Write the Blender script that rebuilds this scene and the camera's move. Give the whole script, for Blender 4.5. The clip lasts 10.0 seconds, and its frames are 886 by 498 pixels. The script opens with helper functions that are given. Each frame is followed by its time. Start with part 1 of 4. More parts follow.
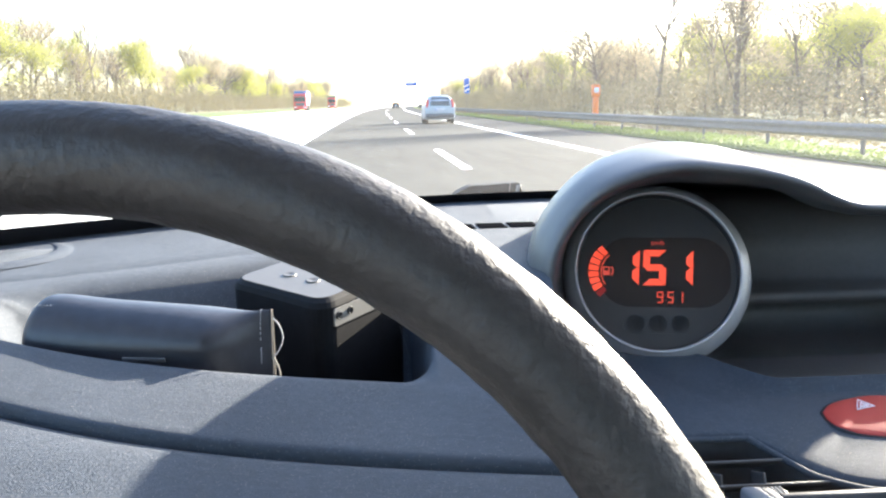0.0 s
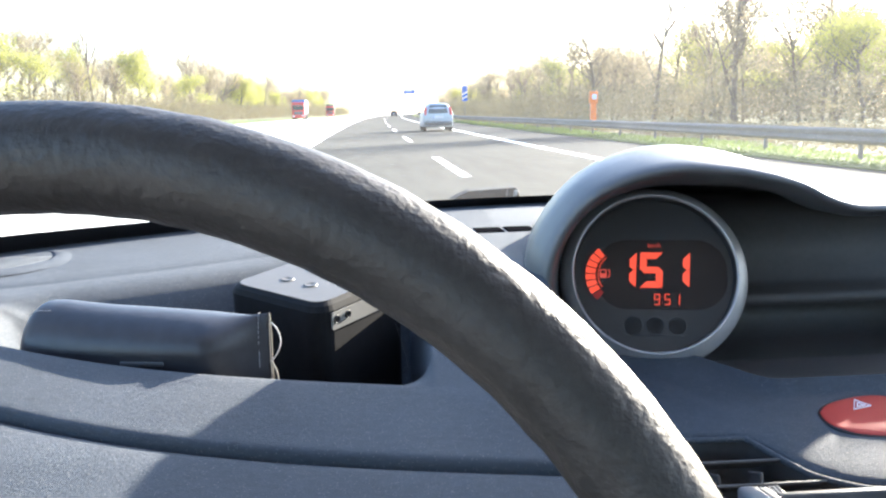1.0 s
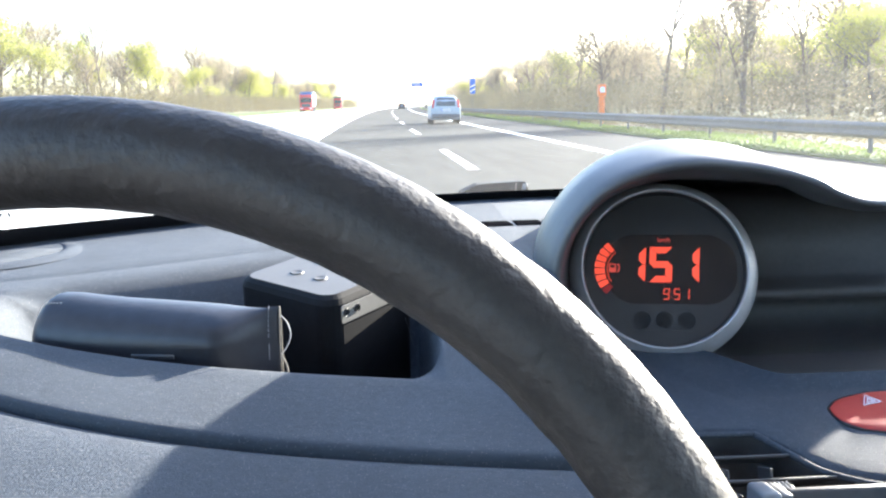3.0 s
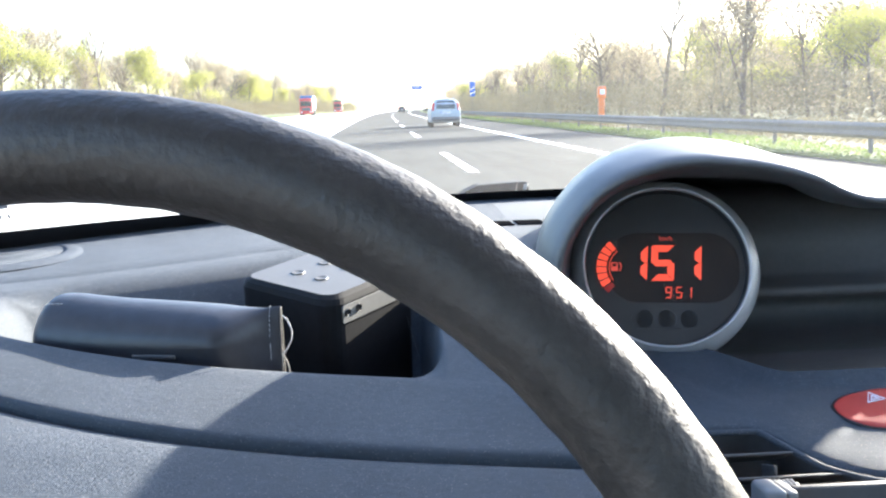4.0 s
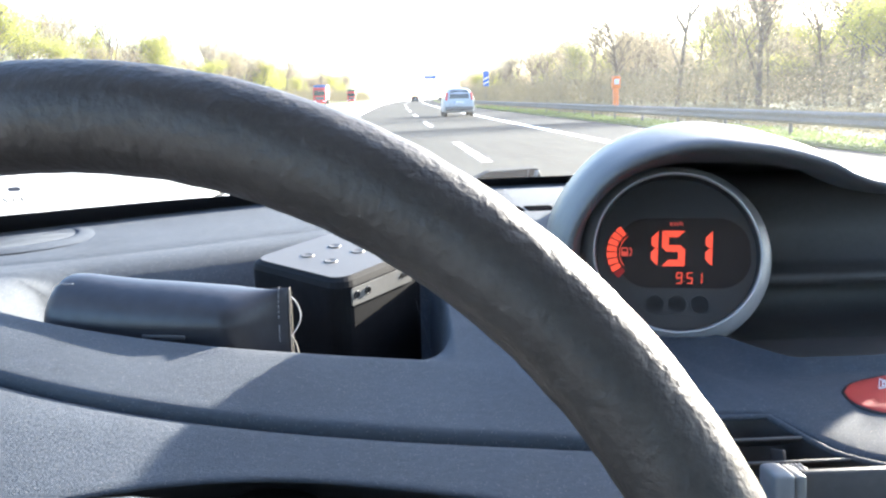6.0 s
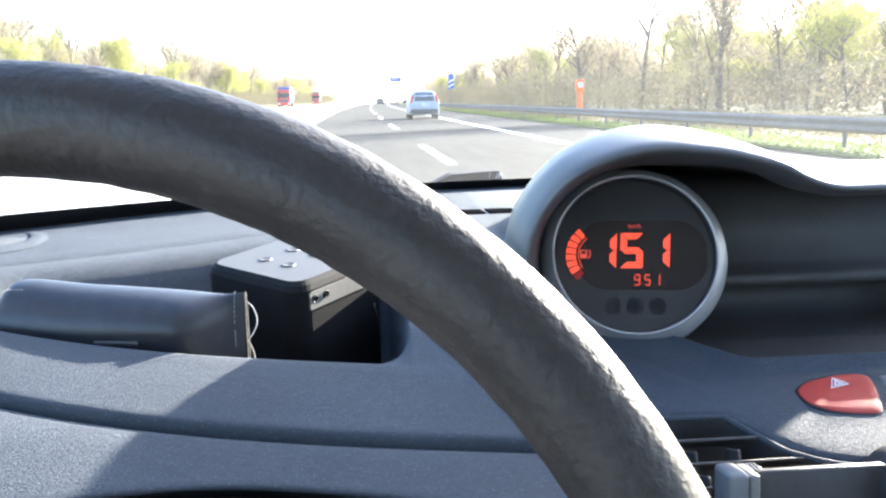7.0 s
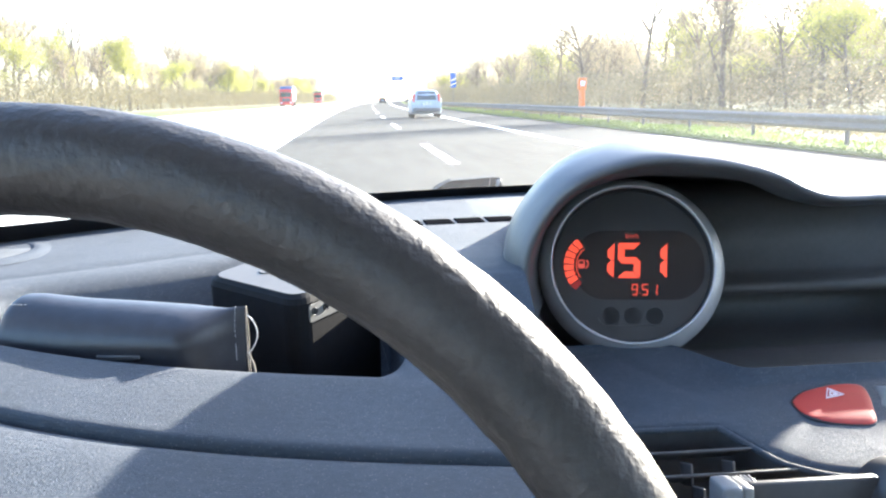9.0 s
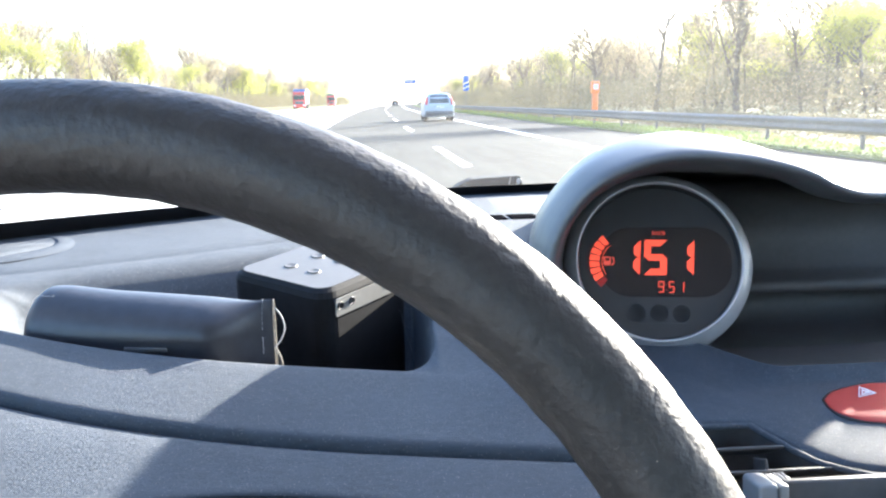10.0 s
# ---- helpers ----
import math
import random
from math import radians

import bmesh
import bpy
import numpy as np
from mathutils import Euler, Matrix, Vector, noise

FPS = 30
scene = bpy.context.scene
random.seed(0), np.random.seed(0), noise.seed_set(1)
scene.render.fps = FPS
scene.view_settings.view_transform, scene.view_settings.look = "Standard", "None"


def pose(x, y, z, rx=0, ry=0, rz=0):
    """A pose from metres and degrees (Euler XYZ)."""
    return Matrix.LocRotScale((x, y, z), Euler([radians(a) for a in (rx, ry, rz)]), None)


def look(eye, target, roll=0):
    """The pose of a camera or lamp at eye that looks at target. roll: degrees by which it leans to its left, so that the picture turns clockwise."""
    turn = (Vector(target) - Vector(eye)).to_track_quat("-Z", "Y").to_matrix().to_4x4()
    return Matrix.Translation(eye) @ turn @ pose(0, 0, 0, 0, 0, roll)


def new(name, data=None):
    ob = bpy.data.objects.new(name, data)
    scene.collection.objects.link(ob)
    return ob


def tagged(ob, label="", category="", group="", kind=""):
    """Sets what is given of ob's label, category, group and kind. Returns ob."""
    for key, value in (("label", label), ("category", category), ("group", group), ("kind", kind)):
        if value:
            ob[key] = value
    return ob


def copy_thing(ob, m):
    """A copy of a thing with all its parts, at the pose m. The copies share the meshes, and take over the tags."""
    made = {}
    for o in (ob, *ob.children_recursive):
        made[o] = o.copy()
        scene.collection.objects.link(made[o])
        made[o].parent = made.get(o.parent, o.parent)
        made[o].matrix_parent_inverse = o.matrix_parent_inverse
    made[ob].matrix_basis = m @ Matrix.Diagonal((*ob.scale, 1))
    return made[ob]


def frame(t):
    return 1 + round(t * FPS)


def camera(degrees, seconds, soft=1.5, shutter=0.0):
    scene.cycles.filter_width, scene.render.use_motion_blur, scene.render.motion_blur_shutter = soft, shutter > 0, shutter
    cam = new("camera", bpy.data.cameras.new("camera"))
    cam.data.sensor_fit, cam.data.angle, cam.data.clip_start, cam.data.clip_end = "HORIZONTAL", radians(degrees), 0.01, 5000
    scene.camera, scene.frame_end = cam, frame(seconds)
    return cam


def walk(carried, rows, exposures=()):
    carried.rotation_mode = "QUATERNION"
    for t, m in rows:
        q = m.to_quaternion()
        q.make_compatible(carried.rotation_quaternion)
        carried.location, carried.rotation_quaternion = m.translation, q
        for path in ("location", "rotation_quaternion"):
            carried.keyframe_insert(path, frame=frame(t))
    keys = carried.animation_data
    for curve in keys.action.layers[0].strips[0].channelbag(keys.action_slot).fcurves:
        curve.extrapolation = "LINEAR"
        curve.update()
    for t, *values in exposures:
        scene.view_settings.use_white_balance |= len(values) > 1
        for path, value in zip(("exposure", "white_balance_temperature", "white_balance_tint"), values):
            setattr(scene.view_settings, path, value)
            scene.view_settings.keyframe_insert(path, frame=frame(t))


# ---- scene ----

cam = camera(55.0, 10.0, 2.3)
PATH = [
    (0, (-0.0078, -0.0283, 1.1079), (0.1389, 1.9377, 0.7712), -0.71),
    (0.5, (-0.0090, -0.0294, 1.1083), (0.1325, 1.9401, 0.7904), -0.62),
    (1, (-0.0067, -0.0308, 1.1056), (0.1426, 1.9379, 0.7863), -1.09),
    (1.5, (-0.0091, -0.0287, 1.1080), (0.1320, 1.9387, 0.7777), -0.72),
    (2, (-0.0087, -0.0280, 1.1042), (0.1313, 1.9386, 0.7684), -0.79),
    (2.5, (-0.0050, -0.0280, 1.1040), (0.1380, 1.9391, 0.7720), -1.20),
    (2.7, (-0.0085, -0.0303, 1.1054), (0.1208, 1.9369, 0.7688), -0.93),
    (3.8, (-0.0065, -0.0311, 1.1069), (0.1366, 1.9363, 0.7774), -1.16),
    (4, (-0.0085, -0.0296, 1.1037), (0.1219, 1.9388, 0.7748), -1.29),
    (4.5, (-0.0075, -0.0313, 1.1045), (0.1204, 1.9360, 0.7677), -1.02),
    (5, (-0.0093, -0.0292, 1.1031), (0.1133, 1.9358, 0.7511), -1.23),
    (5.2, (-0.0086, -0.0283, 1.0992), (0.1008, 1.9349, 0.7333), -1.23),
    (6.3, (-0.0063, -0.0311, 1.0996), (0.0935, 1.9358, 0.7512), -1.12),
    (6.5, (-0.0061, -0.0317, 1.1063), (0.1278, 1.9319, 0.7507), -0.69),
    (7, (-0.0018, -0.0285, 1.0994), (0.1783, 1.9328, 0.7522), -0.97),
    (7.5, (-0.0033, -0.0294, 1.1029), (0.1550, 1.9351, 0.7628), -0.93),
    (8, (0.0012, -0.0298, 1.1018), (0.1726, 1.9328, 0.7572), -1.10),
    (8.5, (-0.0010, -0.0305, 1.1016), (0.1633, 1.9327, 0.7571), -1.34),
    (9, (0.0007, -0.0327, 1.1088), (0.1745, 1.9288, 0.7589), -1.18),
    (9.5, (-0.0040, -0.0290, 1.1030), (0.1582, 1.9341, 0.7569), -1.30),
    (10, (-0.0086, -0.0292, 1.1031), (0.1378, 1.9359, 0.7609), -1.01),
]
walk(cam, [(t, look(eye, target, roll)) for t, eye, target, roll in PATH], [(0.0, 3.16, 5650, 10), (2.5, 3.18, 5400, 10), (5.0, 3.20, 5450, 10), (7.0, 3.34, 5450, 10), (8.5, 3.38, 5450, 10), (10.0, 3.42, 5400, 10)])

# ---- daylight: low morning sun from ahead and to the right, clear hazy sky ----
SUN_SIDE, SUN_UP = 47.5, 17.8
world = bpy.data.worlds.new("sky")
scene.world = world
world.use_nodes = True
wn = world.node_tree
sky = wn.nodes.new("ShaderNodeTexSky")
sky.sky_type = "NISHITA"
sky.sun_disc = False
sky.sun_elevation = radians(SUN_UP)
sky.sun_rotation = radians(SUN_SIDE)
sky.dust_density = 2.2
sky.air_density = 1.0
wn.links.new(sky.outputs[0], wn.nodes["Background"].inputs[0])
wn.nodes["Background"].inputs[1].default_value = 0.097
lamp = bpy.data.lights.new("sun", "SUN")
lamp.energy, lamp.angle, lamp.color = 5.0, radians(0.55), (1.0, 0.84, 0.61)
sun = new("sun", lamp)
to_sun = Vector((math.sin(radians(SUN_SIDE)) * math.cos(radians(SUN_UP)), math.cos(radians(SUN_SIDE)) * math.cos(radians(SUN_UP)), math.sin(radians(SUN_UP))))
sun.matrix_world = look(to_sun * 50, (0, 0, 0))


# ---- materials ----
def material(name, base, rough=0.5, metal=0.0, vary=0.25, scale=40.0, bump=0.0, bump_scale=400.0, bump_dist=0.001, stretch=(1, 1, 1), spec=0.5, coarse=None):
    """Principled surface with colour varied at two scales and a fine relief."""
    m = bpy.data.materials.new(name)
    m.use_nodes = True
    n, l = m.node_tree.nodes, m.node_tree.links
    b = n["Principled BSDF"]
    b.inputs["Roughness"].default_value, b.inputs["Metallic"].default_value = rough, metal
    b.inputs["Specular IOR Level"].default_value = spec
    co = n.new("ShaderNodeTexCoord")
    mp = n.new("ShaderNodeMapping")
    mp.inputs["Scale"].default_value = stretch
    l.new(co.outputs["Object"], mp.inputs["Vector"])
    fine, wide = n.new("ShaderNodeTexNoise"), n.new("ShaderNodeTexNoise")
    fine.inputs["Scale"].default_value, fine.inputs["Detail"].default_value = scale, 6
    wide.inputs["Scale"].default_value, wide.inputs["Detail"].default_value = (coarse or scale / 9), 3
    l.new(mp.outputs[0], fine.inputs["Vector"])
    l.new(co.outputs["Object"], wide.inputs["Vector"])
    add = n.new("ShaderNodeMath")
    add.operation = "ADD"
    l.new(fine.outputs["Fac"], add.inputs[0])
    l.new(wide.outputs["Fac"], add.inputs[1])
    ramp = n.new("ShaderNodeMapRange")
    ramp.inputs["From Min"].default_value, ramp.inputs["From Max"].default_value = 0.6, 1.4
    l.new(add.outputs[0], ramp.inputs["Value"])
    mix = n.new("ShaderNodeMix")
    mix.data_type = "RGBA"
    mix.inputs["A"].default_value = (*[c * (1 - vary) for c in base], 1)
    mix.inputs["B"].default_value = (*[min(1, c * (1 + vary)) for c in base], 1)
    l.new(ramp.outputs[0], mix.inputs["Factor"])
    l.new(mix.outputs["Result"], b.inputs["Base Color"])
    if bump:
        bp = n.new("ShaderNodeBump")
        bp.inputs["Strength"].default_value, bp.inputs["Distance"].default_value = bump, bump_dist
        tex = n.new("ShaderNodeTexNoise")
        tex.inputs["Scale"].default_value, tex.inputs["Detail"].default_value = bump_scale, 4
        l.new(mp.outputs[0], tex.inputs["Vector"])
        l.new(tex.outputs["Fac"], bp.inputs["Height"])
        l.new(bp.outputs[0], b.inputs["Normal"])
    return m


def foliage(name, base, vary=0.35):
    """Thin leaves and buds: a matt face that also lets light through."""
    m = material(name, base, 0.85, vary=vary, scale=2.0, coarse=0.25)
    n, l = m.node_tree.nodes, m.node_tree.links
    b, thin, mix = n["Principled BSDF"], n.new("ShaderNodeBsdfTranslucent"), n.new("ShaderNodeMixShader")
    l.new(b.inputs["Base Color"].links[0].from_socket, thin.inputs["Color"])
    mix.inputs[0].default_value = 0.5
    l.new(b.outputs[0], mix.inputs[1])
    l.new(thin.outputs[0], mix.inputs[2])
    l.new(mix.outputs[0], n["Material Output"].inputs[0])
    return m


def glow(name, colour, strength):
    m = bpy.data.materials.new(name)
    m.use_nodes = True
    b = m.node_tree.nodes["Principled BSDF"]
    b.inputs["Base Color"].default_value = (*[c * 0.3 for c in colour], 1)
    b.inputs["Emission Color"].default_value = (*colour, 1)
    b.inputs["Emission Strength"].default_value = strength
    return m


PLASTIC = material("grained_slate_plastic", (0.049, 0.057, 0.071), 0.78, vary=0.2, scale=420, coarse=14, spec=0.22, bump=1.0, bump_scale=2000, bump_dist=0.0005, stretch=(0.45, 1, 1))


def dust_and_sparkle(m, scale, reach, colour):
    """Lays sparse pale flecks over a surface: settled specks, and painted sparkle of sunlit grain."""
    n, l = m.node_tree.nodes, m.node_tree.links
    b = n["Principled BSDF"]
    old = b.inputs["Base Color"].links[0].from_socket
    co, cells, cut, mix = n.new("ShaderNodeTexCoord"), n.new("ShaderNodeTexVoronoi"), n.new("ShaderNodeMapRange"), n.new("ShaderNodeMix")
    cells.inputs["Scale"].default_value = scale
    cut.inputs["From Min"].default_value, cut.inputs["From Max"].default_value = reach, reach * 0.5
    l.new(co.outputs["Object"], cells.inputs["Vector"])
    l.new(cells.outputs["Distance"], cut.inputs["Value"])
    mix.data_type = "RGBA"
    l.new(cut.outputs[0], mix.inputs["Factor"])
    l.new(old, mix.inputs["A"])
    mix.inputs["B"].default_value = (*colour, 1)
    l.new(mix.outputs["Result"], b.inputs["Base Color"])


HOOD_PLASTIC = material("satin_slate_plastic", (0.070, 0.072, 0.077), 0.42, vary=0.15, scale=300, coarse=14, spec=0.75, bump=0.3, bump_scale=1500, bump_dist=0.0004)
dust_and_sparkle(PLASTIC, 620.0, 0.20, (0.16, 0.162, 0.165))
PLASTIC_DARK = material("black_grained_plastic", (0.051, 0.0475, 0.047), 0.55, vary=0.2, scale=220, bump=0.35, bump_scale=1200, bump_dist=0.0005)
PLASTIC_SMOOTH = material("smooth_black_plastic", (0.026, 0.026, 0.028), 0.4, vary=0.2, scale=90, bump=0.08, bump_scale=900, bump_dist=0.0002)
LEATHER = material("worn_black_leather", (0.027, 0.0235, 0.0222), 0.5, vary=0.35, scale=420, coarse=40, bump=0.5, bump_scale=330, bump_dist=0.0011, spec=0.5)
CASE_LEATHER = material("navy_black_smooth_leather", (0.023, 0.0225, 0.028), 0.42, vary=0.35, scale=120, coarse=24, bump=0.15, bump_scale=260, bump_dist=0.0008)
LINING = material("beige_case_lining", (0.26, 0.23, 0.19), 0.8, scale=200)
LABEL_GREY = material("grey_label_strip", (0.075, 0.075, 0.08), 0.4, vary=0.1, scale=200)
STITCH = material("grey_thread", (0.30, 0.30, 0.31), 0.8, scale=500)
SATIN = material("satin_silver_ring", (0.44, 0.435, 0.445), 0.40, metal=0.55, vary=0.08, scale=200, bump=0.05, bump_scale=900, bump_dist=0.0002)
DIAL_FACE = material("black_dial_face", (0.030, 0.029, 0.031), 0.4, vary=0.15, scale=80)
LCD_BACK = material("dark_lcd_glass", (0.018, 0.015, 0.016), 0.22, vary=0.1, scale=60)
LCD_ON = glow("orange_red_lcd", (1.0, 0.085, 0.032), 0.12)
LCD_DIM = glow("dim_red_lcd", (0.5, 0.02, 0.015), 0.035)
LCD_FINE = glow("fine_red_lcd", (0.9, 0.09, 0.05), 0.075)
BOX_BLACK = material("matt_black_speaker_box", (0.009, 0.009, 0.0105), 0.7, vary=0.25, scale=180, bump=0.2, bump_scale=1100, bump_dist=0.0003, spec=0.14)
BOX_TOP = material("soft_grey_speaker_top", (0.070, 0.064, 0.057), 0.5, vary=0.1, scale=180, bump=0.1, bump_scale=900, bump_dist=0.0003)
PORT_PLATE = material("grey_port_plate", (0.17, 0.165, 0.155), 0.45, vary=0.1, scale=200)
HAZARD_RED = material("red_hazard_plastic", (0.36, 0.04, 0.03), 0.6, vary=0.08, scale=150, spec=0.25, bump=0.05, bump_scale=900, bump_dist=0.0002)
WHITE_PRINT = material("white_print", (0.75, 0.72, 0.78), 0.5, vary=0.05)
CHROME_GREY = material("pale_grey_plastic", (0.17, 0.17, 0.175), 0.4, vary=0.12, scale=200, bump=0.1, bump_scale=600, bump_dist=0.0003)
HEADLINER = material("grey_headliner", (0.58, 0.565, 0.54), 0.9, vary=0.1, scale=120)
TRIM_CLOTH = material("grey_cabin_trim", (0.17, 0.17, 0.18), 0.8, vary=0.15, scale=120)
SLOT_BLACK = material("unlit_slot_black", (0.006, 0.006, 0.007), 1.0, vary=0.1, spec=0.0)
FRIT = material("black_ceramic_border", (0.008, 0.008, 0.009), 0.35, vary=0.1)
COWL = material("weathered_black_cowl", (0.010, 0.0125, 0.017), 0.8, vary=0.3, scale=60, spec=0.2)


# ---- building helpers ----
def mesh_object(name, bm, mat, smooth=True):
    bmesh.ops.recalc_face_normals(bm, faces=bm.faces)
    me = bpy.data.meshes.new(name)
    bm.to_mesh(me)
    bm.free()
    if smooth:
        me.polygons.foreach_set("use_smooth", [True] * len(me.polygons))
    me.materials.append(mat)
    return new(name, me)


def part(name, bm, mat, parent, label="", smooth=True):
    """Links a bmesh as one mesh object under a thing or a part."""
    ob = mesh_object(name, bm, mat, smooth)
    ob.parent = parent
    if parent is not None:
        ob.matrix_parent_inverse = parent.matrix_basis.inverted() if parent.parent is None else (parent.parent.matrix_basis @ parent.matrix_basis).inverted()
    return tagged(ob, label)


def thing(name, place, label, category, group="", kind=""):
    ob = new(name)
    ob.matrix_basis = place if isinstance(place, Matrix) else Matrix.Translation(place)
    return tagged(ob, label, category, group, kind)


def grid(rows, closed_u=False, closed_v=False):
    """A sheet through rows of points."""
    bm = bmesh.new()
    vs = [[bm.verts.new(p) for p in row] for row in rows]
    nu, nv = len(vs), len(vs[0])
    for i in range(nu if closed_u else nu - 1):
        for j in range(nv if closed_v else nv - 1):
            a, b, c, d = vs[i][j], vs[(i + 1) % nu][j], vs[(i + 1) % nu][(j + 1) % nv], vs[i][(j + 1) % nv]
            bm.faces.new([a, b, c, d])
    return bm


def cap(bm):
    bm.edges.ensure_lookup_table()
    bmesh.ops.holes_fill(bm, edges=[e for e in bm.edges if e.is_boundary])
    return bm


def spline(points, n):
    """n points along a smooth curve through the given ones (Catmull-Rom)."""
    p = [Vector(q) for q in points]
    p = [2 * p[0] - p[1]] + p + [2 * p[-1] - p[-2]]
    out = []
    for k in range(n):
        s = k / (n - 1) * (len(p) - 3)
        i = min(int(s), len(p) - 4)
        u = s - i
        a, b, c, d = p[i : i + 4]
        out.append(0.5 * (2 * b + (c - a) * u + (2 * a - 5 * b + 4 * c - d) * u * u + (3 * b - a - 3 * c + d) * u ** 3))
    return out


def box(size, bevel=0.0, segments=2, m=None):
    bm = bmesh.new()
    bmesh.ops.create_cube(bm, size=1.0)
    bmesh.ops.scale(bm, vec=size, verts=bm.verts)
    if bevel:
        bmesh.ops.bevel(bm, geom=bm.edges[:], offset=bevel, segments=segments, affect="EDGES", profile=0.5)
    if m is not None:
        bm.transform(m)
    return bm


def tube(points, radii, sides=8, closed_ends=True):
    rows = []
    for i, p in enumerate(points):
        p = Vector(p)
        way = (Vector(points[min(i + 1, len(points) - 1)]) - Vector(points[max(i - 1, 0)])).normalized()
        a = way.orthogonal().normalized() if i == 0 else (a - way * a.dot(way)).normalized()
        b = way.cross(a)
        r = radii[i] if isinstance(radii, (list, tuple)) else radii
        rows.append([p + r * (math.cos(2 * math.pi * k / sides) * a + math.sin(2 * math.pi * k / sides) * b) for k in range(sides)])
    bm = grid(rows, closed_v=True)
    return cap(bm) if closed_ends else bm


def revolve(profile, m, sides=96, start=0.0, stop=2 * math.pi):
    """Turns (radius, height) pairs round the local z axis, then places them by m."""
    full = abs(stop - start - 2 * math.pi) < 1e-6
    count = sides if full else sides + 1
    rows = []
    for k in range(count):
        a = start + (stop - start) * k / sides
        rows.append([m @ Vector((r * math.cos(a), r * math.sin(a), h)) for r, h in profile])
    return grid(rows, closed_u=full)


def plate(outline, thick, m):
    """A flat prism from a 2D outline, with its back on the local z = 0 plane."""
    bm = bmesh.new()
    f = bm.faces.new([bm.verts.new((x, y, 0)) for x, y in outline])
    top = bmesh.ops.extrude_face_region(bm, geom=[f])
    bmesh.ops.translate(bm, vec=(0, 0, thick), verts=[v for v in top["geom"] if isinstance(v, bmesh.types.BMVert)])
    bm.transform(m)
    return bm


def join(bms):
    out = bmesh.new()
    for b in bms:
        me = bpy.data.meshes.new("tmp")
        b.to_mesh(me)
        b.free()
        out.from_mesh(me)
        bpy.data.meshes.remove(me)
    return out


def ease(a, b, x):
    u = min(1.0, max(0.0, (x - a) / (b - a)))
    return u * u * (3 - 2 * u)


def words(text, size, m):
    cu = bpy.data.curves.new("words", "FONT")
    cu.body, cu.size, cu.align_x, cu.align_y, cu.extrude = text, size, "CENTER", "CENTER", 0.00008
    ob = bpy.data.objects.new("words", cu)
    scene.collection.objects.link(ob)
    bpy.context.view_layer.update()
    me = bpy.data.meshes.new_from_object(ob.evaluated_get(bpy.context.evaluated_depsgraph_get()))
    bpy.data.objects.remove(ob)
    bm = bmesh.new()
    bm.from_mesh(me)
    bm.transform(m)
    return bm


# ---- the cabin's shell: roof, doors, floor and rear, out of sight, added to block and bounce light ----
MIDDLE = 0.25


def screen_foot(x):
    """How far ahead the foot of the windscreen lies at x."""
    return 0.93 - 0.69 * (x - MIDDLE) ** 2


cabin = thing("car_cabin", (MIDDLE, -0.6, 0.0), "unseen small car's cabin shell with grey roof lining and dark trim, added to shape light", "car cabin", kind="structure")
# pale ceiling and open rear brighten the faces turned to the driver
part("ceiling", box((1.44, 2.37, 0.04), 0.01, m=pose(MIDDLE, -0.995, 1.50)), HEADLINER, cabin, "grey roof lining")
part("floor", box((1.44, 3.2, 0.04), m=pose(MIDDLE, -0.65, 0.28)), TRIM_CLOTH, cabin)
part("wall_rear", box((1.44, 0.06, 1.16), m=pose(MIDDLE, -2.21, 0.58)), TRIM_CLOTH, cabin, "unseen tailgate, kept low to let light in from behind")
part("firewall", box((1.44, 0.04, 0.9), m=pose(MIDDLE, 1.0, 0.45)), TRIM_CLOTH, cabin)
for side in (-1, 1):
    x = MIDDLE + side * 0.73
    part("door_panel", box((0.06, 3.25, 0.97), m=pose(x, -0.6, 0.485)), TRIM_CLOTH, cabin)
    part("door_pillar", box((0.07, 0.09, 0.56), m=pose(x, -0.71, 1.23)), TRIM_CLOTH, cabin)
    part("rear_side_panel", box((0.06, 0.75, 0.53), m=pose(x, -1.835, 1.232)), TRIM_CLOTH, cabin)
    part("windscreen_pillar", tube([(x, 0.66, 0.95), (x - side * 0.02, 0.33, 1.22), (x - side * 0.05, 0.05, 1.5)], 0.035), TRIM_CLOTH, cabin)

# windscreen: a bowed pane, its foot bordered in black
SLOPE = 1.5


def screen_point(x, up):
    return Vector((x, screen_foot(x) + 0.012 - SLOPE * up, 0.985 + up))


pane = bpy.data.materials.new("windscreen_glass_with_haze_film")
pane.use_nodes = True
pn, pl = pane.node_tree.nodes, pane.node_tree.links
pn.remove(pn["Principled BSDF"])
clear, film, gloss = pn.new("ShaderNodeBsdfTransparent"), pn.new("ShaderNodeBsdfTranslucent"), pn.new("ShaderNodeBsdfGlossy")
clear.inputs[0].default_value = (0.93, 0.95, 0.94, 1)
film.inputs[0].default_value = (0.9, 0.88, 0.84, 1)
gloss.inputs["Roughness"].default_value = 0.02
# thin translucent film, added to veil the outside view like glare
veil_noise = pn.new("ShaderNodeTexNoise")
veil_noise.inputs["Scale"].default_value, veil_noise.inputs["Detail"].default_value = 9.0, 6
amount = pn.new("ShaderNodeMapRange")
amount.inputs["To Min"].default_value, amount.inputs["To Max"].default_value = 0.020, 0.028
pl.new(veil_noise.outputs["Fac"], amount.inputs["Value"])
mix_a, mix_b, fres = pn.new("ShaderNodeMixShader"), pn.new("ShaderNodeMixShader"), pn.new("ShaderNodeFresnel")
fres.inputs["IOR"].default_value = 1.3
pl.new(amount.outputs[0], mix_a.inputs[0])
pl.new(clear.outputs[0], mix_a.inputs[1])
pl.new(film.outputs[0], mix_a.inputs[2])
soft_f = pn.new("ShaderNodeMath")
soft_f.operation = "MULTIPLY"
